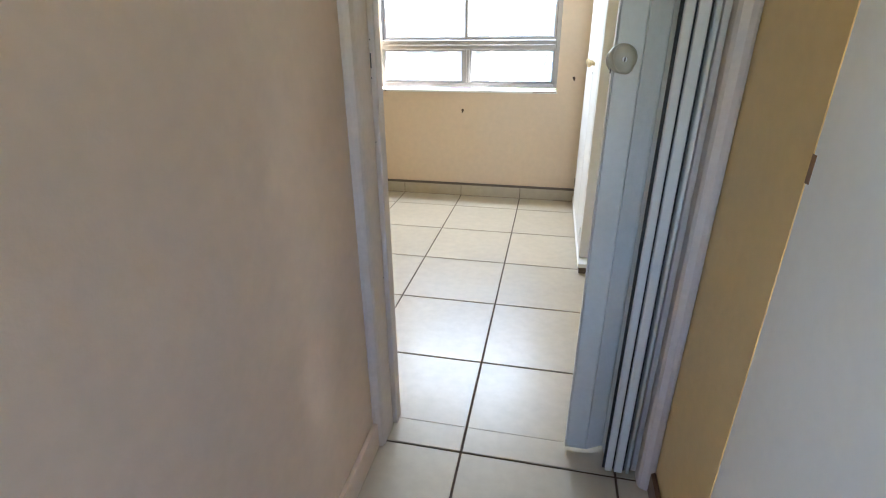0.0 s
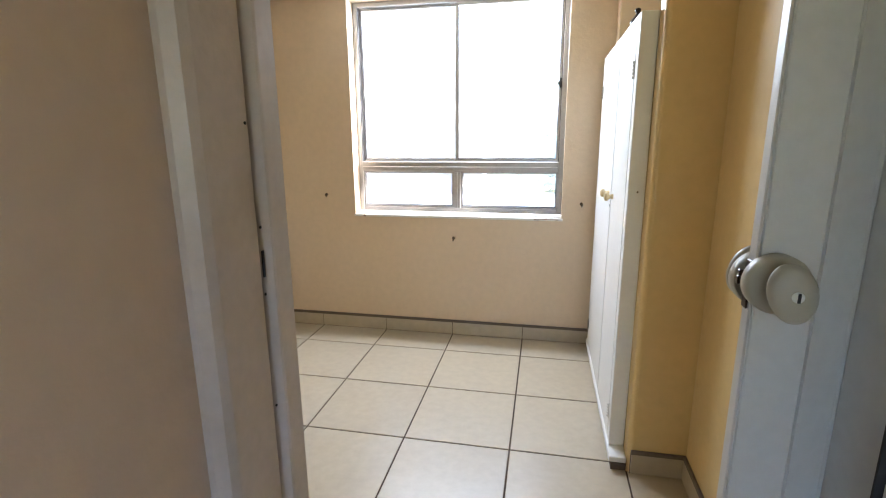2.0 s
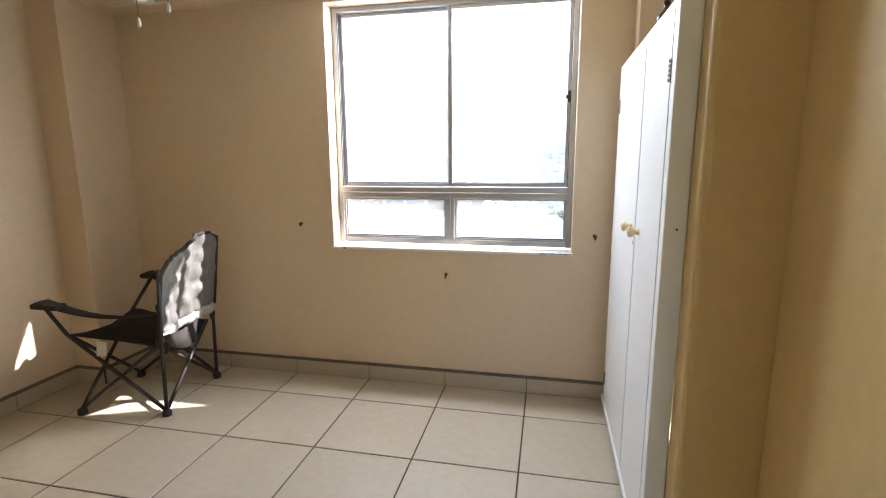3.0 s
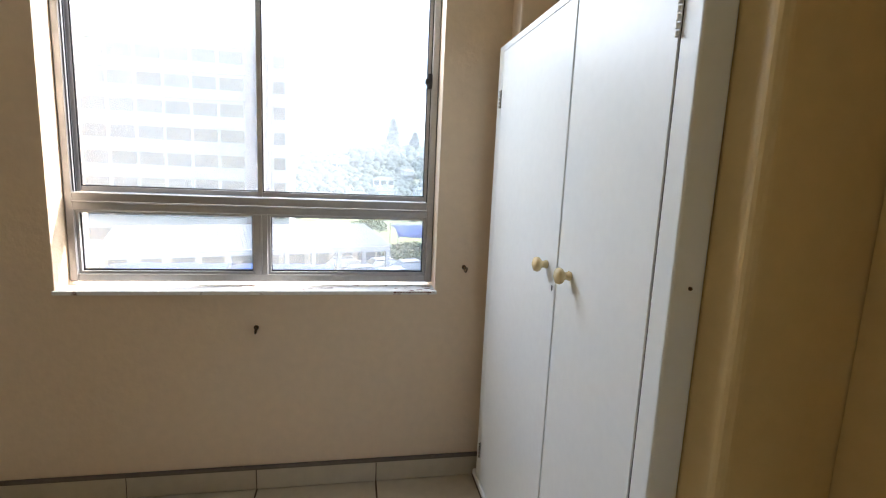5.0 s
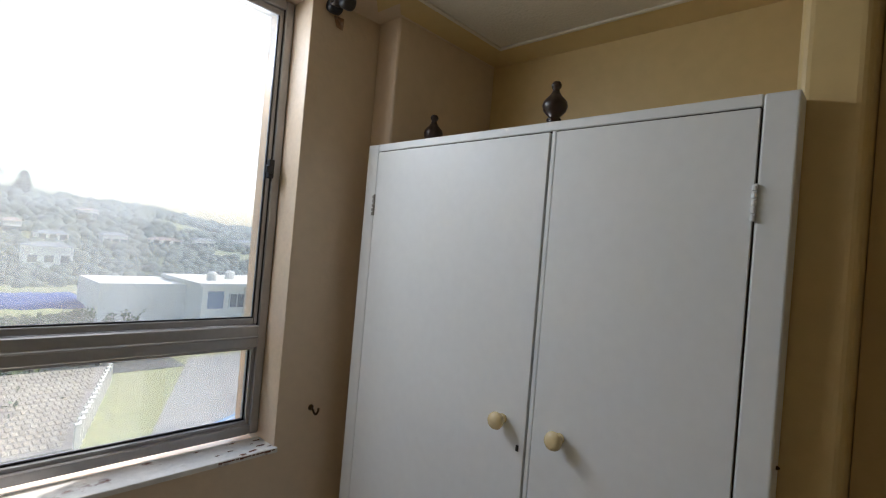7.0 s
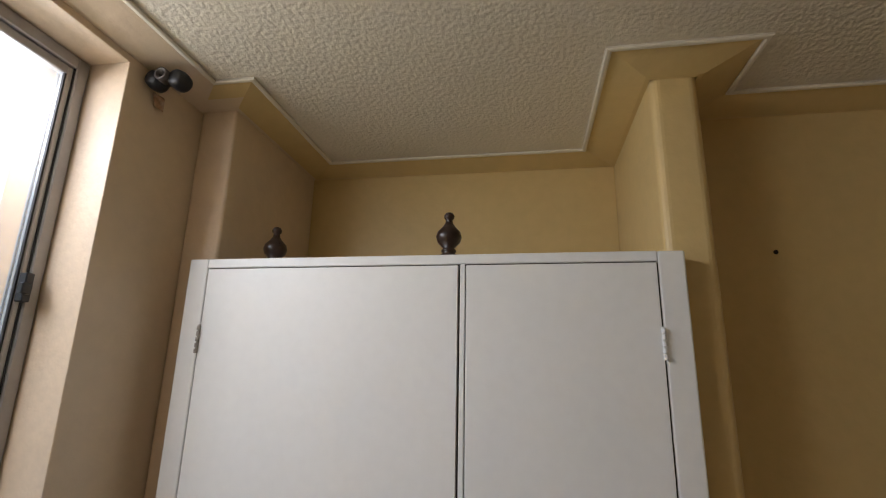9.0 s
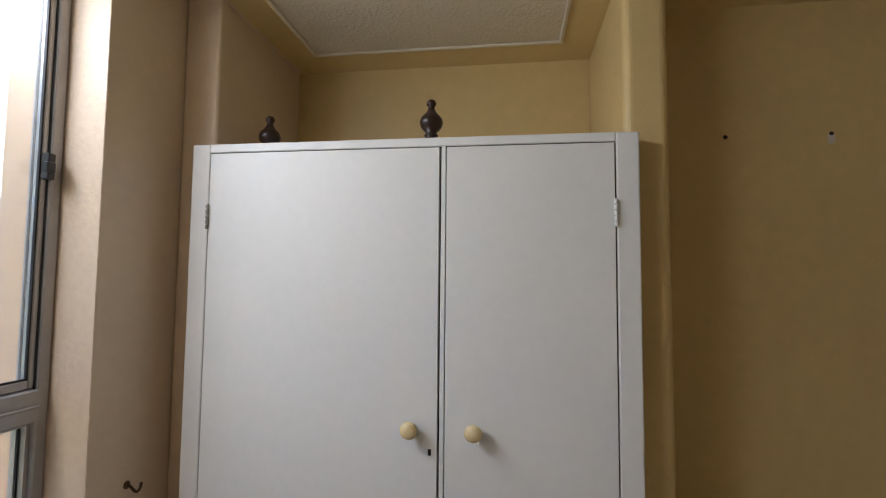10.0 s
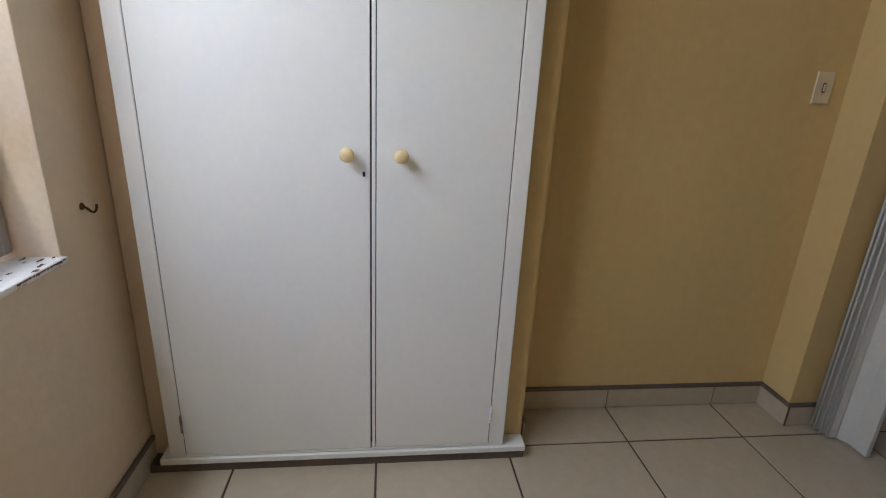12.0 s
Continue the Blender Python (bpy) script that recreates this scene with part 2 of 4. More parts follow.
setting("wall_passage_east", boxes((HX1, HX1 + 0.2, -3.16, DW0 - 0.001, -0.1, 2.6), (HX1, HX1 + 0.2, HS, -4.005, -0.1, 2.6), (HX1, HX1 + 0.2, -4.005, -3.16, 2.06, 2.6)),
        M_WALL, "ochre painted passage wall with a white door", "wall")
# Unseen end wall; its opening is added to let sky light in.
setting("wall_passage_end", boxes((HX0 - 0.2, HX1 + 0.2, HS - 0.2, HS, -0.1, 1.0), (HX0 - 0.2, HX0 + 0.05, HS - 0.2, HS, 1.0, 2.6), (HX1 - 0.05, HX1 + 0.2, HS - 0.2, HS, 1.0, 2.6), (HX0 + 0.05, HX1 - 0.05, HS - 0.2, HS, 1.86, 2.6)), M_HALL, "plain unseen passage end wall, opening added to light the passage", "wall")
setting("ceiling", boxes((WEST - 0.2, ALC + 0.2, DW0, 0.0, CEIL, CEIL + 0.15)), M_CEIL, "pale stippled plaster ceiling", "ceiling")
setting("ceiling_passage", boxes((HX0 - 0.2, HX1 + 0.2, HS - 0.2, DW0 - 0.001, CEIL, CEIL + 0.15)), M_CEIL, "pale passage ceiling", "ceiling")


def cove(name, line, d, h, mat, bead):
    """Coved cornice along a wall line that keeps the room on its left; bead: the raised white edge at the ceiling."""
    pts = [Vector((*p, 0)) for p in line]
    n = len(pts)
    normals = []
    for i in range(n):
        e = (pts[(i + 1) % n] - pts[i]).normalized()
        normals.append(Vector((-e.y, e.x, 0)))
    mit = []
    for i in range(n):
        a, b = normals[i - 1], normals[i]
        mit.append((a + b) / (1 + a.dot(b)))
    prof = [(0.0, -h), (0.1 * d, -h * 0.98), (0.45 * d, -h * 0.62), (0.8 * d, -h * 0.25), (d, 0.0)]

    def sweep(profile, closed):
        bm = bmesh.new()
        rings = [[bm.verts.new(pts[i] + mit[i] * o + Vector((0, 0, CEIL + z))) for o, z in profile] for i in range(n)]
        for i in range(n):
            a, b = rings[i], rings[(i + 1) % n]
            for k in range(len(profile) - (0 if closed else 1)):
                j = (k + 1) % len(profile)
                bm.faces.new((a[k], b[k], b[j], a[j]))
        return bm
    c = setting(name, sweep(prof + [(0.0, 0.0)], True), mat, "ochre painted coved cornice with a pale edge", "cornice")
    e = part("cornice_edge", sweep([(d - 0.008, -0.001), (d - 0.008, -0.006), (d - 0.004, -0.0085), (d + 0.003, -0.0085), (d + 0.007, -0.006), (d + 0.007, -0.001)], True), bead, c, "pale raised ceiling edge")
    return c


ROOM = [(WEST, DWW), (DX1, DWW), (DX1, DW1), (EAST, DW1), (EAST, NIB1), (NIB, NIB1), (NIB, NIB0), (ALC, NIB0), (ALC, NIBN), (NIB, NIBN), (NIB, 0), (COL_X, 0), (COL_X, COL_Y), (WEST, COL_Y)]
cornice = cove("cornice", ROOM, 0.115, 0.02, M_WALL, M_BEAD)
cornice.data.materials.append(M_BUFF)
for p in cornice.data.polygons:
    if p.center.y > -0.125 or p.center.x < WEST + 0.3:
        p.material_index = 1

# ---- window ----
def window():
    w = tagged(thing("window_1", "grey aluminium sliding window with fixed lower lights", "window", at=(WX0, 0.13, WZ0)), kind="structure")
    inv = Matrix.Translation((-WX0, -0.13, -WZ0))

    def put(name, bm, mat, parent=None, label=""):
        if parent is None:
            bmesh.ops.transform(bm, matrix=inv, verts=bm.verts)
            return part(name, bm, mat, w, label)
        bmesh.ops.transform(bm, matrix=inv, verts=bm.verts)
        return part(name, bm, mat, parent, label)
    y0, y1 = 0.105, 0.165
    f = 0.03
    xa, xb, za, zb = WX0 + 0.002, WX1 - 0.002, WZ0 + 0.012, WZ1 - 0.002
    t0, t1, mx = 1.158, 1.228, -0.487
    fr = put("window_frame", boxes((xa, xa + f, y0, y1, za, zb), (xb - f, xb, y0, y1, za, zb), (xa + f, xb - f, y0, y1, zb - f, zb), (xa + f, xb - f, y0, y1, za, za + f), bevel=0.003), M_ALU, None, "weathered grey aluminium outer frame")
    put("transom", boxes((xa + f, xb - f, y0 - 0.008, y1, t0, t1), (xa + f, xb - f, y0 - 0.014, y0 - 0.008, t0 + 0.03, t0 + 0.038), bevel=0.003), M_ALU)
    put("lower_mullion", boxes((mx - 0.026, mx + 0.026, y0 - 0.004, y1, za + f, t0), (mx - 0.006, mx + 0.006, y0 - 0.01, y0 - 0.004, za + f, t0), bevel=0.002), M_ALU)
    for sx0, sx1 in ((xa + f, mx - 0.026), (mx + 0.026, xb - f)):
        s = 0.010
        bd = put("glazing_bead", boxes((sx0, sx0 + s, y0 + 0.012, y1 - 0.01, za + f, t0), (sx1 - s, sx1, y0 + 0.012, y1 - 0.01, za + f, t0), (sx0 + s, sx1 - s, y0 + 0.012, y1 - 0.01, t0 - s, t0), (sx0 + s, sx1 - s, y0 + 0.012, y1 - 0.01, za + f, za + f + s)), M_ALU)
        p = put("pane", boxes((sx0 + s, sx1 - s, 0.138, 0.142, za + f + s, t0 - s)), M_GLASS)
        p.visible_shadow = False
        put("seal", boxes((sx0 + s, sx1 - s, 0.131, 0.137, za + f + s, za + f + s + 0.006), (sx0 + s, sx0 + s + 0.004, 0.131, 0.137, za + f + s, t0 - s), (sx1 - s - 0.004, sx1 - s, 0.131, 0.137, za + f + s, t0 - s)), M_RUBBER_GAP_SHADE, bd)
    # two sliding sashes on neighbouring tracks
    for sx0, sx1, ya, left in ((xa + f - 0.004, mx + 0.012, 0.14, True), (mx - 0.012, xb - f + 0.004, 0.112, False)):
        s, sz0, sz1 = 0.02, t1 + 0.002, zb - f - 0.002
        sash = put("sash", boxes((sx0, sx0 + s, ya, ya + 0.022, sz0, sz1), (sx1 - s, sx1, ya, ya + 0.022, sz0, sz1), (sx0 + s, sx1 - s, ya, ya + 0.022, sz1 - s, sz1), (sx0 + s, sx1 - s, ya, ya + 0.022, sz0, sz0 + s), bevel=0.0025), M_ALU, None, "sliding sash")
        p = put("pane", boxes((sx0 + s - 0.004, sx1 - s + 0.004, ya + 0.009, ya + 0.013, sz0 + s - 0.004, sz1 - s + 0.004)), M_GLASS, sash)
        p.visible_shadow = False
        put("seal", boxes((sx0 + s, sx0 + s + 0.004, ya + 0.002, ya + 0.008, sz0 + s, sz1 - s), (sx1 - s - 0.004, sx1 - s, ya + 0.002, ya + 0.008, sz0 + s, sz1 - s), (sx0 + s, sx1 - s, ya + 0.002, ya + 0.008, sz0 + s, sz0 + s + 0.004)), M_RUBBER_GAP_SHADE, sash)
        if not left:
            put("latch", boxes((sx1 - 0.022, sx1 - 0.004, ya - 0.02, ya, 1.70, 1.76), (sx1 - 0.034, sx1 - 0.012, ya - 0.03, ya - 0.018, 1.715, 1.738), bevel=0.002), M_BLACK, sash, "small dark sash latch")
    for k in range(3):
        put("track", boxes((xb - f - 0.004 - 0.0, xb - f - 0.001, y0 + 0.004 + k * 0.02, y0 + 0.008 + k * 0.02, t1, zb - f)), M_RUBBER_GAP_SHADE)
        put("track", boxes((xa + f + 0.001, xa + f + 0.004, y0 + 0.004 + k * 0.02, y0 + 0.008 + k * 0.02, t1, zb - f)), M_RUBBER_GAP_SHADE)
    return w


window()
bm = box(bmesh.new(), WX0 - 0.004, WX1 + 0.006, -0.012, 0.106, WZ0 - 0.016, WZ0, bevel=0.003, seg=2)
sill = setting("window_sill", bm, M_SILL, "white sill with flaking paint and rusty patches", "sill")


def paint_scar(x, y, size, seed):
    """A flake of lost paint: a thin ragged rust-brown patch."""
    rg = random.Random(seed)
    bm = bmesh.new()
    ring = []
    for i in range(11):
        a = 2 * math.pi * i / 11
        r = size * rg.uniform(0.35, 1.2)
        ring.append(bm.verts.new((x + 1.7 * r * math.cos(a), y + 0.7 * r * math.sin(a), WZ0 + 0.0004)))
    top = [bm.verts.new((v.co.x, v.co.y, WZ0 + 0.0012)) for v in ring]
    bm.faces.new(top)
    for i in range(11):
        bm.faces.new((ring[i], ring[(i + 1) % 11], top[(i + 1) % 11], top[i]))
    return part("paint_scar", bm, M_SCAR, sill, "rust-brown patch of flaked paint")


for i, (x, y, s) in enumerate(((0.2, 0.03, 0.011), (0.165, 0.006, 0.012), (0.21, 0.075, 0.009), (0.11, 0.04, 0.007), (0.07, 0.03, 0.006), (0.13, -0.004, 0.009), (0.03, 0.085, 0.006), (0.185, 0.055, 0.006), (0.223, 0.012, 0.007), (0.14, 0.09, 0.007))):
    paint_scar(x, y, s * 0.75, i)
bm = bmesh.new()
for k in range(14):
    w, h = 0.004 + 0.006 * abs(noise.noise((k * 1.3, 0.7, 2.0))), 0.003 + 0.006 * abs(noise.noise((k * 0.9, 4.1, 0.3)))
    box(bm, 0.055 + k * 0.0125, 0.055 + k * 0.0125 + w + 0.005, -0.0128, -0.0119, WZ0 - 0.003 - h, WZ0 - 0.003)
part("paint_scar", bm, M_SCAR, sill, "rusty chipped front edge")
bm = boxes((WX0 - 0.02, WX1 + 0.02, 0.166, OUT + 0.05, WZ0 - 0.06, WZ0 - 0.028))
setting("outer_sill", bm, M_OUTER, "peach plastered outer sill", "sill")
# painted linings of the opening, inside and outside the frame
bm = boxes((WX0, WX0 + 0.0015, 0.001, 0.105, WZ0, WZ1), (WX1 - 0.0015, WX1, 0.001, 0.105, WZ0, WZ1), (WX0 + 0.0015, WX1 - 0.0015, 0.001, 0.105, WZ1 - 0.0015, WZ1))
setting("window_reveal", bm, M_REVEAL, "pale painted window reveal", "reveal")
bm = boxes((WX0, WX0 + 0.0015, 0.165, OUT, WZ0, WZ1), (WX1 - 0.0015, WX1, 0.165, OUT, WZ0, WZ1))
setting("outer_reveal", bm, M_OUTER, "peach plaster outside the window", "reveal")

# ---- door frame and passage ----
def jamb(name, x_face, side, y_back, label):
    """Pressed steel door lining with rounded architraves and a rebate; side +1 faces +x."""
    e = y_back - DW0
    prof = [(-0.042, -0.004), (-0.042, -0.014), (-0.035, -0.018), (-0.022, -0.019), (-0.006, -0.012), (0.0, 0.0), (0.0, e - 0.062), (-0.008, e - 0.058), (-0.008, e - 0.05), (0.010, e - 0.047),
            (0.012, e - 0.043), (0.012, e - 0.004), (0.006, e + 0.006), (-0.02, e + 0.012), (-0.05, e + 0.012), (-0.05, e + 0.001), (-0.03, e - 0.002), (-0.03, -0.002)]
    bm = bmesh.new()
    lo = [bm.verts.new((x_face + side * a, DW0 + b, 0.0)) for a, b in prof]
    hi = [bm.verts.new((v.co.x, v.co.y, DZ + 0.04)) for v in lo]
    k = len(prof)
    for n in range(k):
        bm.faces.new((lo[n], lo[(n + 1) % k], hi[(n + 1) % k], hi[n]))
    return setting(name, bm, M_FRAME, label, "door frame")


jl = jamb("door_frame_west", -0.262, 1, DWW, "scuffed grey-white steel door frame")
part("strike_slot", boxes((-0.2625, -0.2605, -2.707, -2.703, 1.214, 1.251)), M_BLACK, jl, "dark strike slot")
for zz, yy in ((1.283, -2.742), (1.19, -2.744), (1.418, -2.755), (0.6, -2.75), (1.02, -2.742)):
    part("screw", lathe([(0.002, 0), (0.002, 0.0014), (0.001, 0.0018)], 8, "X", (-0.262, yy + 0.037, zz)), M_BLACK, jl)
jamb("door_frame_east", DX1 - 0.004, -1, -2.70, "scuffed grey-white steel door frame behind the folding door")
setting("door_frame_head", boxes((-0.262, DX1, DW0 - 0.006, DWW + 0.006, DZ, DZ + 0.04)), M_FRAME, "grey-white door frame head", "door frame")


def passage_door():
    d = tagged(thing("door_2", "white painted flush door in the passage", "door", at=(HX1, -3.575, 0)), kind="structure")
    part("door_leaf", boxes((-0.004, 0.04, -0.425, 0.405, 0.008, 2.055), bevel=0.003), M_WHITE, d)
    part("lock_plate", boxes((-0.0055, -0.0045, 0.392, 0.404, 1.085, 1.13)), M_BROWN, d, "dark lock edge plate")
    return d


passage_door()

# ---- wardrobe ----
M_HINGE = material("worn_hinge_steel", (0.22, 0.2, 0.17), 0.45, metal=0.5, grain=0.15, stain=0.4, stain_scale=60, other=(0.6, 0.58, 0.54))


def wardrobe():
    X, Y0, Y1, T = 0.433, -0.084, -1.252, 1.842
    w = thing("wardrobe", "white painted built-in wardrobe with two doors of unequal width", "wardrobe", at=(X, (Y0 + Y1) / 2, 0))
    inv = Matrix.Translation((-X, -(Y0 + Y1) / 2, 0))

    def put(name, bm, mat, parent=None, label="", smooth=False):
        bmesh.ops.transform(bm, matrix=inv, verts=bm.verts)
        return part(name, bm, mat, parent or w, label, smooth)
    b = NIB - 0.001
    D0, D1, D2, D3, DT, DB = -0.138, -0.765, -0.784, -1.193, 1.816, 0.075
    put("stile", boxes((X, b, D0 + 0.003, Y0, 0.062, T), bevel=0.002), M_WHITE)
    put("stile", box(bmesh.new(), X, b, Y1, D3 - 0.003, 0.062, T, bevel=0.005, seg=3), M_WHITE)
    put("stile", boxes((X + 0.001, X + 0.022, D2 + 0.003, D1 - 0.005, DB, DT + 0.003), bevel=0.0015), M_WHITE)
    # Dark strips set in the door gaps to paint their shade.
    put("gap_shade", boxes((X + 0.0025, X + 0.018, D0 + 0.0003, D0 + 0.0027, DB, DT), (X + 0.0025, X + 0.018, D3 - 0.0027, D3 - 0.0003, DB, DT), (X + 0.0025, X + 0.018, D3, D0, DT + 0.0003, DT + 0.0027)), M_HOLE, None, "dark strip painting the shade in the door gaps")
    put("rail", boxes((X, b, D3 - 0.0028, D0 + 0.0028, DT + 0.003, T), bevel=0.002), M_WHITE)
    put("rail", boxes((X, b, D3 - 0.0028, D0 + 0.0028, 0.062, DB - 0.003), bevel=0.002), M_WHITE)
    put("plinth", boxes((X - 0.007, b, NIB1 + 0.006, -0.05, 0.034, 0.06), bevel=0.004), M_WHITE, None, "chipped white base moulding")
    put("base", boxes((X + 0.002, b, NIB1 + 0.008, -0.012, 0.0, 0.03)), M_TRIM, None, "dark recessed base")
    put("top", boxes((b + 0.001, ALC - 0.004, NIB0 + 0.004, NIBN - 0.004, T - 0.02, T), bevel=0.002), M_WHITE)
    # Dark sheet added behind the doors so the gaps read as shaded.
    put("shade_backing", boxes((0.462, 0.472, NIB0 + 0.004, NIBN - 0.004, 0.0, T - 0.021)), M_HOLE, None, "dark sheet standing in for the shade behind the doors")
    put("nail", lathe([(0.0035, 0), (0.0035, 0.003), (0.0015, 0.006)], 10, "-Y", (0.469, Y1, 1.182)), M_HOOK, None, "small tarnished nail")
    for ya, yb, hinge_y, knob_y, key in ((D0, D1, D0 + 0.0015, -0.700, True), (D2, D3, D3 - 0.0015, -0.856, False)):
        door = put("door", boxes((X - 0.001, X + 0.019, yb, ya, DB, DT), bevel=0.001), M_WHITE)
        kb = lathe([(0.011, 0.0), (0.0125, 0.004), (0.009, 0.012), (0.011, 0.018), (0.019, 0.024), (0.0215, 0.031), (0.019, 0.038), (0.011, 0.042), (0.003, 0.0435)], 20, "-X", (X - 0.001, knob_y, 1.117))
        put("knob", kb, M_CREAM, door, "round cream knob", True)
        for hz in (1.645, 0.20):
            h = boxes((X - 0.003, X - 0.001, hinge_y - 0.003, hinge_y + 0.003, hz - 0.034, hz + 0.034))
            for k in range(5):
                c = lathe([(0.003, 0), (0.0044, 0.001), (0.0044, 0.0095), (0.003, 0.0105)], 10, "Z", (X - 0.005, hinge_y, hz - 0.034 + k * 0.0136))
                tmp = bpy.data.meshes.new("t")
                c.to_mesh(tmp)
                c.free()
                h.from_mesh(tmp)
                bpy.data.meshes.remove(tmp)
            put("hinge", h, M_HINGE if key else M_WHITE, door, "dull steel butt hinge" if key else "white painted butt hinge")
        if key:
            put("keyhole", boxes((X - 0.0022, X - 0.0005, -0.751, -0.743, 1.051, 1.066), bevel=0.0006), M_BLACK, door, "small black keyhole")
    return w


wardrobe()


def finial(at, s, tip=0.0):
    f = thing("curtain_finial", "dark turned wooden finial on the wardrobe top", "finial", "finials on the wardrobe", at=at)
    prof = [(0.024, 0), (0.026, 0.006), (0.024, 0.012), (0.014, 0.018), (0.018, 0.022), (0.018, 0.026), (0.013, 0.03), (0.027, 0.045), (0.031, 0.058), (0.028, 0.07), (0.016, 0.083), (0.010, 0.092), (0.008, 0.100), (0.012, 0.105), (0.013, 0.111), (0.009, 0.118), (0.002, 0.12)]
    part("turned_body", lathe([(r * s, h * s) for r, h in prof], 20), M_DARKWOOD, f, smooth=True)
    return f


finial((0.50, -0.732, 1.842), 1.03)
finial((0.585, -0.226, 1.842), 1.05)


# ---- hooks, holes, switch, bracket ----
def wall_hook(at, turn):
    h = thing("curtain_hook", "small tarnished brass tie-back hook on the wall", "hook", "tie-back hooks under the window", at=at)
    h.rotation_euler = (0, turn, 0)
    part("rose", lathe([(0.010, 0), (0.010, 0.003), (0.005, 0.006), (0.003, 0.008)], 12, "-Y"), M_HOOK, h, smooth=True)
    pts = [(0, -0.006, 0), (0, -0.014, -0.005), (0.002, -0.021, -0.013), (0.004, -0.027, -0.016), (0.005, -0.032, -0.012), (0.006, -0.035, -0.003), (0.006, -0.035, 0.006)]
    part("arm", tube(pts, 0.0036, 8), M_HOOK, h, smooth=True)
    return h


wall_hook((-0.492, 0, 0.712), 0.2)
wall_hook((-1.417, 0, 1.0), -0.3)
wall_hook((0.352, 0, 0.966), 0.1)


def wall_hole(at, chip):
    h = thing("wall_hole", "screw hole in the wall with chipped paint" if chip else "small dark screw hole in the wall", "hole", "screw holes in the wall", at=at)
    part("plug", lathe([(0.006, 0), (0.006, 0.002)], 10, "-X"), M_HOLE, h)
    if chip:
        bm = bmesh.new()
        c = bm.verts.new((-0.0012, 0, -0.004))
        ring = []
        for i in range(14):
            a = 2 * math.pi * i / 14
            r = 0.011 * (1 + 0.35 * noise.noise((i * 1.7, 3.1, 0.2)))
            ring.append(bm.verts.new((-0.0008, r * math.cos(a), -0.014 + r * 1.6 * math.sin(a))))
        for i in range(14):
            bm.faces.new((c, ring[i], ring[(i + 1) % 14]))
        part("chipped_paint", bm, M_PLASTER, h, "bare plaster chip")
    return h


wall_hole((EAST, -1.565, 1.903), False)
wall_hole((EAST, -1.847, 1.905), True)


def light_switch():
    s = thing("light_switch", "ivory single rocker light switch plate on the wall", "light switch", at=(EAST, -2.42, 1.374))
    part("plate", boxes((-0.008, 0, -0.036, 0.036, -0.058, 0.058), bevel=0.003), M_IVORY, s)
    part("rocker", boxes((-0.0125, -0.008, -0.004, 0.004, -0.013, 0.013), bevel=0.0015), M_IVORY, s)
    part("rocker_gap", boxes((-0.0088, -0.0081, -0.0065, 0.0065, -0.017, 0.017)), M_BLACK, s, "dark slot round the rocker")
    return s


light_switch()


M_TORN = material("torn_rusty_plaster", (0.34, 0.19, 0.1), 0.9, grain=0.3, grain_scale=90, stain=0.6, stain_scale=50, other=(0.6, 0.52, 0.42), bump=0.4)
M_DULL = material("dull_brown_metal", (0.12, 0.1, 0.09), 0.55, metal=0.4, grain=0.1)


def rod_bracket():
    b = thing("curtain_rod_bracket", "black curtain rod bracket with an empty socket, torn plaster below", "bracket", at=(0.295, 0, 2.264))
    part("arm", boxes((-0.01, 0.012, -0.1, 0, -0.01, 0.012), bevel=0.003), M_BLACK, b)
    for dx, dy in ((-0.002, -0.026), (0.004, -0.084)):
        part("lug", lathe([(0.013, -0.024), (0.021, -0.019), (0.024, -0.007), (0.024, 0.007), (0.021, 0.019), (0.013, 0.024)], 18, "X", (dx, dy, 0.0)), M_BLACK, b, smooth=True)
    part("socket", lathe([(0.0105, 0), (0.0165, 0.0), (0.0165, 0.026), (0.0135, 0.028), (0.0105, 0.026), (0.0095, 0.004)], 20, "-X", (-0.004, -0.055, 0.003)), M_DULL, b, "dull round rod socket", True)
    bm = bmesh.new()
    v = [bm.verts.new(p) for p in ((0.012, -0.003, -0.016), (0.052, -0.003, -0.012), (0.05, -0.006, -0.04), (0.038, -0.02, -0.062), (0.024, -0.004, -0.05))]
    c = bm.verts.new((0.035, -0.022, -0.03))
    for i in range(5):
        bm.faces.new((v[i], v[(i + 1) % 5], c))
    part("torn_plaster", bm, M_TORN, b, "loose flap of torn plaster")
    return b


rod_bracket()


# ---- folding door ----
M_BRONZE = material("grey_bronze_lock", (0.46, 0.43, 0.34), 0.42, metal=0.05, grain=0.06, stain=0.3, stain_scale=30)


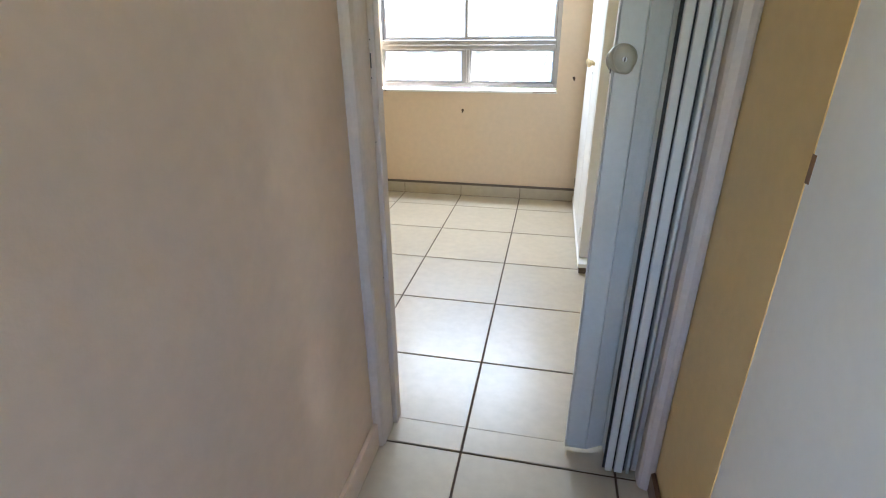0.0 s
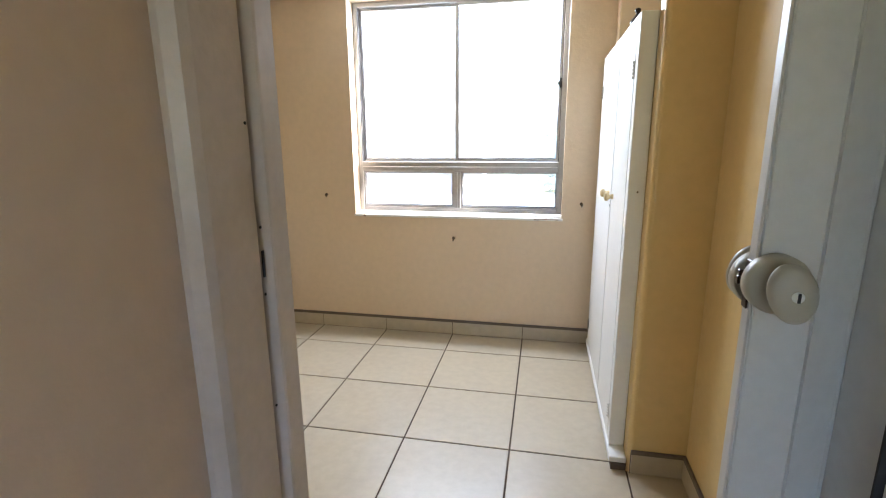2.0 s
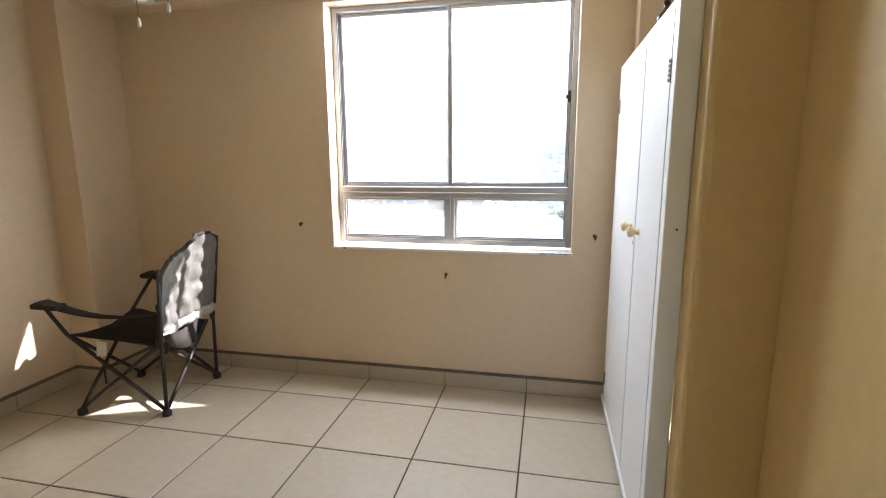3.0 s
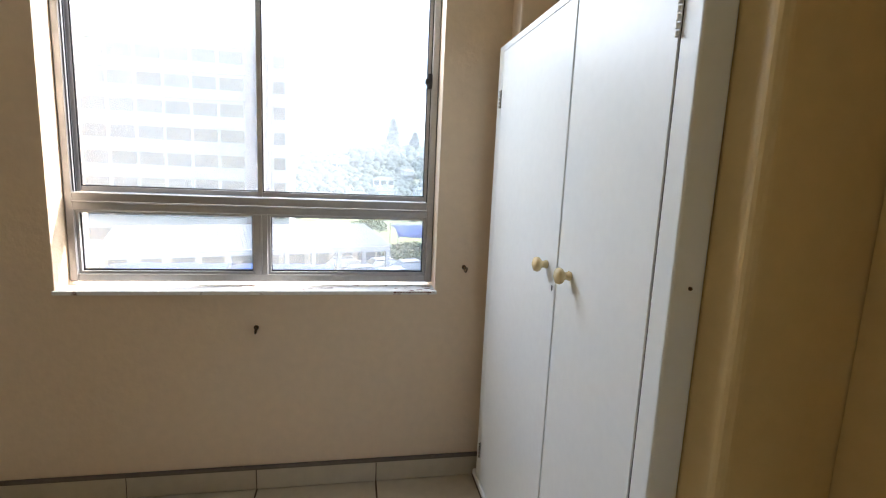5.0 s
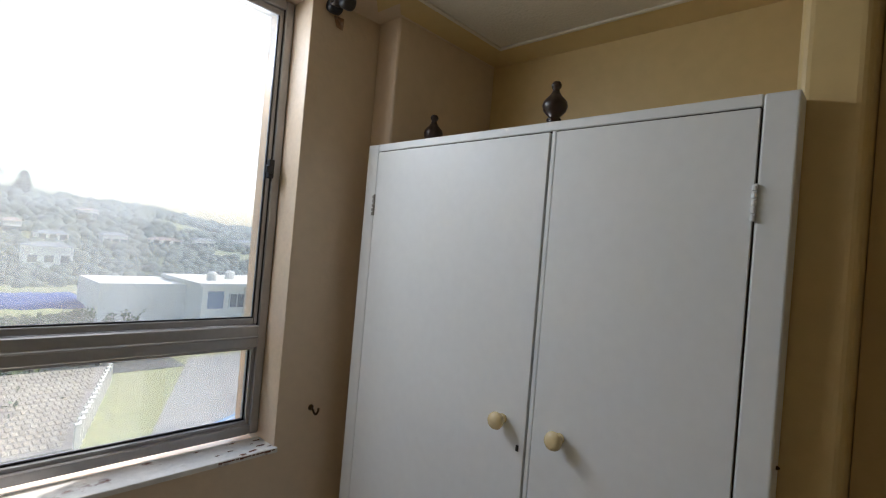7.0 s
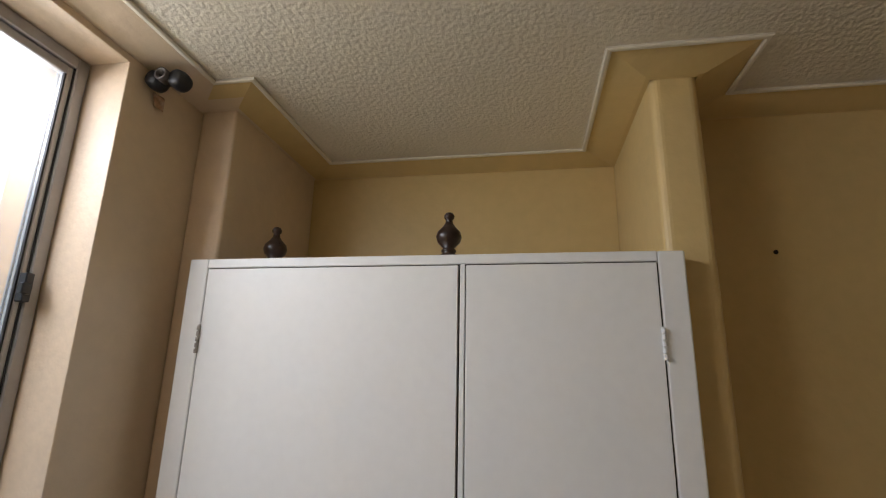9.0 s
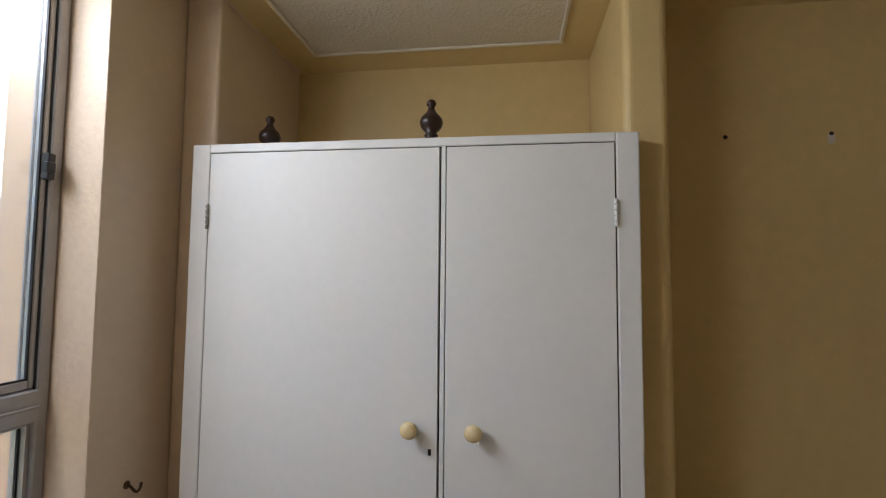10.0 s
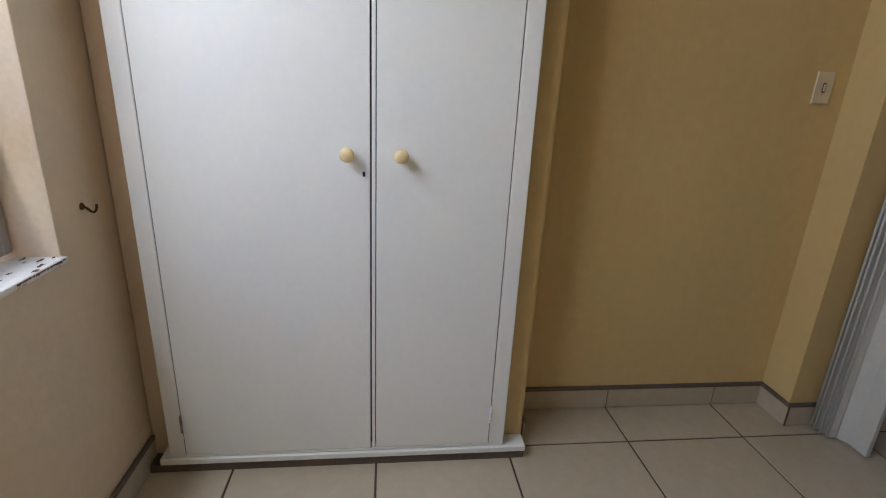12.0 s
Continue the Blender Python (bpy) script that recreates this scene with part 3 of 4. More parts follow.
def folding_door():
    d = thing("folding_door", "grey-white vinyl accordion door folded open against the frame", "door", at=(0.45, -2.72, 0))
    Z0, Z1 = 0.012, 2.04

    def put(name, bm, mat, parent=None, label="", smooth=False):
        bmesh.ops.transform(bm, matrix=Matrix.Translation((-0.45, 2.72, 0)), verts=bm.verts)
        return part(name, bm, mat, parent or d, label, smooth)
    post = put("lead_post", boxes((0.3465, 0.408, -2.70, -2.684, Z0, Z1), (0.342, 0.346, -2.703, -2.682, Z0, Z1), bevel=0.002), M_PVC, None, "lead post with the lock")
    # folded leaves: zigzag between a north and a south fold line
    xs = [0.409, 0.461, 0.4655, 0.4765, 0.490, 0.5055, 0.516, 0.534, 0.542, 0.558]
    ys = [-2.696, -2.668, -2.63, -2.758, -2.62, -2.764, -2.62, -2.772, -2.63, -2.72]
    for i in range(len(xs) - 1):
        a, b = Vector((xs[i], ys[i], 0)), Vector((xs[i + 1], ys[i + 1], 0))
        e = (b - a).normalized()
        nn = Vector((-e.y, e.x, 0)) * 0.0035
        bm = bmesh.new()
        lo = [bm.verts.new((*(p).xy, Z0)) for p in (a + nn, b + nn, b - nn, a - nn)]
        hi = [bm.verts.new((v.co.x, v.co.y, Z1)) for v in lo]
        for k in range(4):
            bm.faces.new((lo[k], lo[(k + 1) % 4], hi[(k + 1) % 4], hi[k]))
        bm.faces.new(lo[::-1])
        bm.faces.new(hi)
        put("leaf", bm, M_PVC)
        put("fold", tube([(b.x, b.y, Z0), (b.x, b.y, Z1)], 0.0055, 8), M_PVC, None, "", True)
    # flat outer slats; black strips paint the shade of the narrow gaps between
    for xc, w in ((0.4765, 0.021), (0.5055, 0.025)):
        put("slat", boxes((xc - w / 2, xc + w / 2, -2.778, -2.766, Z0, Z1), bevel=0.002), M_PVC)
    for xc in (0.463, 0.490, 0.5205):
        put("gap_shade_strip", boxes((xc - 0.0045, xc + 0.0045, -2.7655, -2.762, Z0, Z1)), M_RUBBER_GAP_SHADE, None, "black strip standing in for the shade between slats")
    for sgn, y, KZ in ((-1, -2.70, 1.24), (1, -2.684, 1.235)):
        ax = "-Y" if sgn < 0 else "Y"
        put("lock_rose", lathe([(0.031, 0), (0.033, 0.003), (0.033, 0.018), (0.030, 0.022), (0.014, 0.023), (0.012, 0.04)], 28, ax, (0.362, y, KZ)), M_BRONZE, post, "round grey-bronze lock rose", True)
        kb = lathe([(0.014, 0.036), (0.03, 0.042), (0.043, 0.052), (0.045, 0.058), (0.036, 0.066), (0.01, 0.069)], 24, ax, (0, 0, 0))
        bmesh.ops.transform(kb, matrix=Matrix.Translation((0.362, y, KZ)) @ Matrix.Rotation(radians(18 * sgn), 4, "Y") @ Matrix.Diagonal((0.52, 0.86, 0.74, 1)), verts=kb.verts)
        knob = put("knob", kb, M_BRONZE, post, "oval grey-bronze knob", True)
        put("key_slot", boxes((0.3606, 0.3634, y + sgn * 0.0628, y + sgn * 0.0636, KZ - 0.005, KZ + 0.005)), M_BLACK, post)
        put("lock_cylinder", lathe([(0.0055, 0.05), (0.0055, 0.0622), (0.002, 0.0626)], 14, ax, (0.362, y, KZ)), M_WHITE, post, "white lock cylinder", True)
    put("latch", boxes((0.339, 0.3415, -2.699, -2.686, 1.205, 1.262), (0.33, 0.339, -2.695, -2.689, 1.243, 1.25), (0.329, 0.333, -2.695, -2.689, 1.233, 1.243), bevel=0.001), M_DARKWOOD, post, "dark latch hook")
    return d


folding_door()

# ---- floors, tiles and skirtings ----
ROW0 = -0.285


def floor_area(name, x0, x1, y0, y1, label):
    base = setting(name, boxes((x0, x1, y0, y1, -0.12, -0.004)), M_GROUT, label, "floor")
    cache = {}
    J = 0.004
    xi = math.floor(x0 / 0.5)
    while xi * 0.5 < x1:
        a0, a1 = max(x0, xi * 0.5 + J), min(x1, (xi + 1) * 0.5 - J)
        k = math.floor((y0 - ROW0) / 0.5)
        while ROW0 + k * 0.5 < y1:
            b0, b1 = max(y0, ROW0 + k * 0.5 + J), min(y1, ROW0 + (k + 1) * 0.5 - J)
            if a1 - a0 > 0.004 and b1 - b0 > 0.004:
                key = (round(a1 - a0, 4), round(b1 - b0, 4))
                if key not in cache:
                    bm = bmesh.new()
                    u, v, c = key[0] / 2, key[1] / 2, 0.0018
                    lo = [bm.verts.new((s * u, t * v, -0.0035)) for s, t in ((-1, -1), (1, -1), (1, 1), (-1, 1))]
                    mi = [bm.verts.new((s * u, t * v, -c * 0.7)) for s, t in ((-1, -1), (1, -1), (1, 1), (-1, 1))]
                    hi = [bm.verts.new((s * (u - c), t * (v - c), 0)) for s, t in ((-1, -1), (1, -1), (1, 1), (-1, 1))]
                    for p, q in ((lo, mi), (mi, hi)):
                        for i in range(4):
                            bm.faces.new((p[i], p[(i + 1) % 4], q[(i + 1) % 4], q[i]))
                    bm.faces.new(hi)
                    cache[key] = mesh_of("floor_tile", bm, M_TILE)
                piece("floor_tile", cache[key], base, ((a0 + a1) / 2, (b0 + b1) / 2, 0))
            k += 1
        xi += 1
    return base


floor_area("floor", WEST, EAST, DWW - 0.02, 0, "cream glazed floor tiles with dark joints")
floor_area("floor_passage", HX0 - 0.03, HX1 + 0.05, HS, DWW - 0.02, "cream glazed passage floor tiles with dark joints")

SKZ = 0.092


def skirting(name, a, b, normal, grid, label="cream tile skirting with a dark top strip"):
    """Tile skirting along a wall from a to b; grid: where the joints fall along the run."""
    a, b, nrm = Vector((*a, 0)), Vector((*b, 0)), Vector((*normal, 0))
    along = (b - a).normalized()
    L = (b - a).length
    horizontal = abs(along.x) > 0.5
    lo = a.x if horizontal else a.y
    sgn = along.x if horizontal else along.y
    k = math.floor((min(lo, lo + sgn * L) - grid) / 0.5) - 1
    ends = []
    while grid + k * 0.5 < max(lo, lo + sgn * L) + 0.5:
        p = (grid + k * 0.5 - lo) * sgn
        if 0.01 < p < L - 0.01:
            ends.append(p)
        k += 1
    cuts = [0.0] + sorted(ends) + [L]

    def slab(s0, s1, z0, z1, d0, d1, bev):
        p, q = a + along * s0 + nrm * d0, a + along * s1 + nrm * d1
        return box(bmesh.new(), min(p.x, q.x), max(p.x, q.x), min(p.y, q.y), max(p.y, q.y), z0, z1, bevel=bev)
    bm = slab(0, L, 0.0, SKZ, 0, 0.0055, 0)
    base = setting(name, bm, M_GROUT, label, "skirting")
    for s0, s1 in zip(cuts, cuts[1:]):
        part("skirting_tile", slab(s0 + 0.002, s1 - 0.002, 0.003, SKZ, 0.0056, 0.0105, 0.0012), M_TILE, base)
    part("top_strip", slab(0, L, SKZ, SKZ + 0.018, 0.0, 0.0125, 0.002), M_TRIM, base, "dark taupe top strip")
    return base


skirting("skirting_north", (COL_X, 0), (NIB, 0), (0, -1), 0.0)
skirting("skirting_east", (EAST, DW1), (EAST, NIB1), (-1, 0), ROW0)
skirting("skirting_cheek", (NIB + 0.012, NIB1), (EAST, NIB1), (0, -1), 0.0)
skirting("skirting_door_stub", (EAST, DW1), (DX1 - 0.0104, DW1), (0, 1), 0.0)
skirting("skirting_pier_side", (DX1, -2.70), (DX1, DW1), (-1, 0), ROW0)
skirting("skirting_column_side", (COL_X, COL_Y), (COL_X, 0), (1, 0), ROW0)
skirting("skirting_column", (WEST, COL_Y), (COL_X, COL_Y), (0, -1), 0.0)
skirting("skirting_west", (WEST, DWW), (WEST, COL_Y), (1, 0), ROW0)
skirting("skirting_south", (WEST, DWW), (DX0 - 0.04, DWW), (0, 1), 0.0)
setting("baseboard_passage_west", box(bmesh.new(), HX0, HX0 + 0.016, HS, DW0 - 0.012, 0, 0.1, bevel=0.003), M_HALL, "painted beige passage skirting", "skirting")
setting("baseboard_passage_east", box(bmesh.new(), HX1 - 0.015, HX1, -3.16, DW0 - 0.012, 0, 0.075, bevel=0.003), M_BROWN, "brown wooden passage skirting", "skirting")

# ---- camping chair ----
M_FABRIC = material("dark_brown_canvas", (0.024, 0.018, 0.016), 0.85, grain=0.2, grain_scale=300, stain=0.3, stain_scale=14, bump=0.3, bump_scale=220)
M_LINING = material("grey_nylon_lining", (0.15, 0.14, 0.13), 0.6, grain=0.06, stain=0.35, stain_scale=10, bump=0.9, bump_scale=14)
M_STEEL = material("brown_powder_coated_steel", (0.022, 0.014, 0.012), 0.55, grain=0.15)
# Paler than the lining: sunlight on the hem is put into its colour.
M_HEM = material("sunlit_pale_hem", (0.42, 0.4, 0.37), 0.8, grain=0.1, grain_scale=200)
M_TAG = material("white_label_cloth", (0.75, 0.74, 0.7), 0.8, grain=0.05)


def sheet(rows, thick):
    """A cloth panel from rows of points, with thickness."""
    bm = bmesh.new()
    g = [[bm.verts.new(p) for p in r] for r in rows]
    for a, b in zip(g, g[1:]):
        for i in range(len(a) - 1):
            bm.faces.new((a[i], a[i + 1], b[i + 1], b[i]))
    bmesh.ops.recalc_face_normals(bm, faces=bm.faces)
    bmesh.ops.solidify(bm, geom=list(bm.faces), thickness=thick)
    return bm


def camping_chair():
    c = thing("camping_chair", "folding camping chair with dark canvas seat and grey-lined back", "chair", at=(-2.2, -0.45, 0))
    inv = Matrix.Translation((2.2, 0.45, 0))

    def put(name, bm, mat, parent=None, label="", smooth=False):
        bmesh.ops.transform(bm, matrix=inv, verts=bm.verts)
        return part(name, bm, mat, parent or c, label, smooth)
    rn, rf, fn, ff = (-1.94, -0.665), (-1.985, -0.18), (-2.42, -0.745), (-2.49, -0.26)
    s_rn, s_rf = Vector((-1.965, -0.64, 0.40)), Vector((-2.0, -0.205, 0.40))
    s_fn, s_ff = Vector((-2.46, -0.735, 0.46)), Vector((-2.5, -0.25, 0.46))
    R = 0.0105
    for foot in (rn, rf, fn, ff):
        put("foot", lathe([(0.024, 0), (0.026, 0.006), (0.024, 0.028), (0.014, 0.038)], 12, "Z", (*foot, 0)), M_BLACK, None, "", True)
    Z = 0.03
    for a, b in ((rn, s_fn), (fn, s_rn), (rf, s_ff), (ff, s_rf), (fn, s_ff), (ff, s_fn), (rn, s_rf), (rf, s_rn)):
        put("leg", tube([(*a, Z), tuple(b)], R, 8), M_STEEL, None, "", True)
    top_n, top_f = Vector((-1.9, -0.66, 0.83)), Vector((-1.93, -0.185, 0.86))
    for foot, top in ((rn, top_n), (rf, top_f)):
        put("back_post", tube([(*foot, Z), (foot[0] + 0.012, foot[1], 0.4), tuple(top)], R, 8), M_STEEL, None, "", True)
    # sagging seat
    rows = []
    for i in range(9):
        u = i / 8
        a, b = s_fn.lerp(s_rn, u), s_ff.lerp(s_rf, u)
        rows.append([tuple(a.lerp(b, v / 8) - Vector((0, 0, 0.085 * math.sin(math.pi * v / 8) * (0.45 + 0.6 * u) + 0.01 * noise.noise((i * 0.6, v * 0.5, 1.0))))) for v in range(9)])
    put("seat", sheet(rows, 0.006), M_FABRIC, None, "dark brown canvas seat", True)
    put("label_tag", sheet([[(-2.285, -0.722, 0.43), (-2.225, -0.716, 0.426)], [(-2.29, -0.73, 0.345), (-2.23, -0.724, 0.35)]], 0.002), M_TAG, None, "white cloth tag")
    # slouching back panel, higher on the far side
    rows = []
    prof = [0.79, 0.845, 0.875, 0.893, 0.905, 0.965, 0.972, 0.968, 0.93]
    for j in range(23):
        w = j / 22
        row = []
        for v in range(25):
            u = v / 3
            k = min(7, int(u))
            top = prof[k] + (prof[k + 1] - prof[k]) * (u - k)
            y = -0.655 + 0.475 * v / 24
            z0 = 0.43 + 0.075 * v / 24
            z = z0 + (top - z0) * w
            sag = math.sin(math.pi * v / 24)
            crease = abs(noise.noise((u * 0.9 + 2.2 * w, w * 5.0, 4.2))) + 0.6 * abs(noise.noise((u * 1.9, w * 7.0 + u * 0.5, 1.2)))
            x = -1.955 + 0.06 * w - 0.055 * sag * (1 - 0.5 * w) + (0.045 * crease - 0.012) * min(1, 4 * sag)
            row.append((x, y, z))
        rows.append(row)
    back = put("backrest", sheet(rows, 0.005), M_LINING, None, "crumpled pale grey nylon back", True)
    edge = [Vector(p) for p in [r[0] for r in rows] + rows[-1][1:] + [r[-1] for r in rows[::-1]][1:]]
    put("binding", tube([tuple(p) for p in edge], 0.011, 6), M_FABRIC, back, "dark canvas binding", True)
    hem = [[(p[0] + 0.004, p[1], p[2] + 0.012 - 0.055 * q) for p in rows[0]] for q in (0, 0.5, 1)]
    put("hem", sheet(hem, 0.004), M_HEM, back, "lower hem, coloured pale as if sunlit", True)
    inner = [[(p[0] - 0.008, p[1], p[2]) for p in r] for r in rows]
    put("inner_face", sheet(inner, 0.003), M_FABRIC, back, "dark canvas inner face", True)
    put("rear_pocket", sheet([[(-1.945, -0.63, 0.45), (-1.94, -0.5, 0.44), (-1.945, -0.36, 0.46)], [(-1.93, -0.6, 0.37), (-1.92, -0.5, 0.335), (-1.93, -0.42, 0.34)]], 0.008), M_FABRIC, None, "dark canvas rear flap", True)
    # arm straps with front pads
    for (p, q, side) in ((Vector((-1.93, -0.66, 0.585)), Vector((-2.52, -0.8, 0.66)), -1), (Vector((-1.965, -0.185, 0.60)), Vector((-2.4, -0.2, 0.69)), 1)):
        rows = []
        for i in range(9):
            u = i / 8
            m = p.lerp(q, u) - Vector((0, 0, 0.05 * math.sin(math.pi * u)))
            w = 0.012 + 0.028 * u
            rows.append([tuple(m + Vector((0, -w, 0))), tuple(m + Vector((0, 0, 0.004))), tuple(m + Vector((0, w, 0)))])
        arm = put("armrest", sheet(rows, 0.006), M_FABRIC, None, "canvas arm strap", True)
        post_foot = s_fn if side < 0 else s_ff
        put("arm_post", tube([tuple(post_foot), tuple(q - Vector((-0.02, 0, 0.03)))], R, 8), M_STEEL, None, "", True)
        put("arm_pad", box(bmesh.new(), q.x - 0.04, q.x + 0.13, q.y - 0.035, q.y + 0.035, q.z - 0.035, q.z - 0.005, bevel=0.01, seg=2), M_FABRIC, arm, "padded strap end")
    for y, z, x in ((-0.185, 0.605, -1.965), (-0.185, 0.42, -1.975), (-0.66, 0.42, -1.945), (-0.66, 0.62, -1.925)):
        put("joint", lathe([(0.013, -0.016), (0.015, 0), (0.013, 0.016)], 10, "Z", (x, y, z)), M_BLACK, None, "black plastic joint", True)
    return c


camping_chair()


# ---- ceiling fan ----
M_FANWHITE = material("white_fan_enamel", (0.78, 0.77, 0.73), 0.35, grain=0.03, stain=0.1)
M_OPAL = material("opal_glass_shade", (0.85, 0.84, 0.8), 0.2, grain=0.02)


def ceiling_fan():
    f = thing("ceiling_fan", "white ceiling fan with opal lamp shades and pull chains", "ceiling fan", at=(-1.25, -1.3, CEIL))
    part("canopy", lathe([(0.065, 0), (0.062, -0.03), (0.03, -0.05), (0.014, -0.055)], 20), M_FANWHITE, f, smooth=True)
    part("rod", lathe([(0.012, -0.05), (0.012, -0.12)], 12), M_FANWHITE, f, smooth=True)
    part("motor", lathe([(0.03, -0.115), (0.09, -0.125), (0.105, -0.15), (0.105, -0.19), (0.08, -0.215), (0.05, -0.22)], 28), M_FANWHITE, f, smooth=True)
    for k in range(4):
        a = radians(44 + 90 * k)
        m = Matrix.Rotation(a, 4, "Z")
        bm = bmesh.new()
        n = 10
        rows = []
        for i in range(n + 1):
            u = i / n
            r = 0.15 + 0.39 * u
            w = (0.045 + 0.02 * u) * (1 if i < n else 0.72)
            rows.append([(r, -w, -0.262 - 0.012), (r + (0.012 if i == n else 0), 0, -0.262), (r, w, -0.262 + 0.012)])
        bm = sheet(rows, 0.006)
        bmesh.ops.transform(bm, matrix=m, verts=bm.verts)
        blade = part("blade", bm, M_FANWHITE, f)
        bm = box(bmesh.new(), 0.06, 0.19, -0.016, 0.016, -0.252, -0.244, bevel=0.002)
        bmesh.ops.transform(bm, matrix=m, verts=bm.verts)
        part("blade_arm", bm, M_CHROME, blade)
    part("light_hub", lathe([(0.05, -0.22), (0.055, -0.27), (0.05, -0.30), (0.02, -0.315)], 20), M_FANWHITE, f, smooth=True)
    for k in range(3):
        a = radians(20 + 120 * k)
        m = Matrix.Rotation(a, 4, "Z") @ Matrix.Translation((0.06, 0, -0.29)) @ Matrix.Rotation(radians(-55), 4, "Y")
        bm = lathe([(0.016, 0), (0.02, -0.02), (0.034, -0.045), (0.04, -0.07), (0.047, -0.085), (0.045, -0.085), (0.037, -0.07), (0.02, -0.04)], 18)
        bmesh.ops.transform(bm, matrix=m, verts=bm.verts)
        part("shade", bm, M_OPAL, f, "opal tulip shade", True)
    for dx, dy, z in ((-0.075, 0.06, -0.43), (0.05, 0.06, -0.39)):
        ch = part("pull_chain", tube([(dx, dy, -0.29), (dx, dy, z)], 0.0015, 5), M_BRASS, f)
        part("pull_bob", lathe([(0.002, 0), (0.006, -0.01), (0.007, -0.025), (0.003, -0.032)], 10, "Z", (dx, dy, z)), M_FANWHITE, ch, "white pull bob", True)
    return f


ceiling_fan()


# ---- outdoors ----
GZ = -9.0
M_GRASS = material("dry_grass_ground", (0.25, 0.26, 0.1), 0.95, grain=0.25, grain_scale=2.0, stain=0.7, stain_scale=0.06, other=(0.3, 0.25, 0.15), bump=0.4, bump_scale=4)
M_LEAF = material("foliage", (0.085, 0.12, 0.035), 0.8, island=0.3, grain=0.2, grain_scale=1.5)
# Distance haze is put into this leaf colour: paler and greyer than near foliage.
M_HAZELEAF = material("haze_paled_foliage", (0.095, 0.12, 0.1), 1.0, island=0.12, grain=0.1, grain_scale=0.3)
M_PINE = material("dark_conifer", (0.045, 0.062, 0.045), 0.9, island=0.15)
M_BARK = material("bark", (0.12, 0.09, 0.06), 0.9, grain=0.3, grain_scale=8)
M_TOWER = material("pale_tower_render", (0.43, 0.43, 0.435), 0.8, grain=0.04, grain_scale=2, stain=0.3, stain_scale=0.3)
M_STACK = material("pale_mauve_render", (0.25, 0.195, 0.21), 0.85, grain=0.05, grain_scale=2, stain=0.2, stain_scale=0.3)
M_DARKGLASS = material("dark_window_glass", (0.04, 0.05, 0.07), 0.4, grain=0.1, piece=0.5)
M_BAYGLASS = material("blue_grey_balcony_glass", (0.1, 0.15, 0.22), 0.35, grain=0.1, piece=0.3)
M_FLATS = material("white_flats_render", (0.78, 0.73, 0.63), 0.85, grain=0.05, grain_scale=2, stain=0.3, stain_scale=0.4)
M_ROOF = material("grey_metal_roof", (0.19, 0.2, 0.22), 0.9, grain=0.06, grain_scale=3, stain=0.4, stain_scale=0.4)
M_ASPHALT = material("asphalt", (0.055, 0.055, 0.056), 0.9, grain=0.2, grain_scale=5, stain=0.4, stain_scale=0.3)
M_BLUE = material("blue_shade_cloth", (0.004, 0.045, 0.22), 0.9, grain=0.08, grain_scale=3, stain=0.3, stain_scale=0.8)
M_BEIGE = material("beige_render", (0.36, 0.31, 0.25), 0.85, grain=0.05, grain_scale=2, stain=0.3, stain_scale=0.4)
M_BLOCK = material("concrete_blocks", (0.4, 0.33, 0.23), 0.95, grain=0.15, grain_scale=6, island=0.2)
M_COURT = material("blue_court_paint", (0.16, 0.33, 0.55), 0.85, grain=0.08, grain_scale=3, stain=0.4, stain_scale=0.5, other=(0.3, 0.45, 0.55))
M_CONCRETE = material("pale_road_concrete", (0.3, 0.28, 0.25), 0.9, grain=0.1, grain_scale=4, stain=0.4, stain_scale=0.25, other=(0.2, 0.18, 0.15))
M_TERRA = material("terracotta_roof", (0.27, 0.18, 0.15), 0.9, grain=0.1, grain_scale=3, stain=0.3, stain_scale=0.5)
M_CARS = [material("car_paint_" + n, c, 0.25, grain=0.02) for n, c in (("white", (0.7, 0.7, 0.7)), ("silver", (0.4, 0.41, 0.42)), ("pale_grey", (0.55, 0.55, 0.54)), ("dark", (0.04, 0.045, 0.06)))]


def smooth01(a, b, v):
    u = min(1, max(0, (v - a) / (b - a)))
    return u * u * (3 - 2 * u)


def ground_z(x, y):
    d = math.hypot(x, y)
    az = math.degrees(math.atan2(x, max(y, 1e-3))) if y > 0 else -90
    crest = 7.0 + 4.0 * math.exp(-((az - 4) / 12) ** 2) - 4.5 * smooth01(12, 26, az) + 1.5 * noise.noise((az * 0.13, 0.4, 0))
    rise = smooth01(85, 300, d) * (1 if y > 0 else 0) * smooth01(-75, -30, az) * (1 - smooth01(36, 47, az))
    fall = 1 - smooth01(360, 900, d)
    bump = noise.noise((x * 0.012, y * 0.012, 0.3)) * 2.5 * smooth01(90, 200, d)
    return GZ + (crest - GZ) * rise * fall + bump * rise


def terrain():
    xs = [-3500, -1600, -800] + [-480 + 16 * i for i in range(61)] + [800, 1600, 3500]
    ys = [-3500, -1200, -400, -120] + [-60 + 14 * i for i in range(60)] + [1100, 1900, 4200]
    bm = bmesh.new()
    g = [[bm.verts.new((x, y, ground_z(x, y))) for x in xs] for y in ys]
    for a, b in zip(g, g[1:]):
        for i in range(len(a) - 1):
            bm.faces.new((a[i], a[i + 1], b[i + 1], b[i]))
    ob = setting("ground", bm, M_GRASS, "dry grassy ground rising to a wooded hill", "ground")
    ob.data.polygons.foreach_set("use_smooth", [True] * len(ob.data.polygons))


terrain()
rng = random.Random(7)


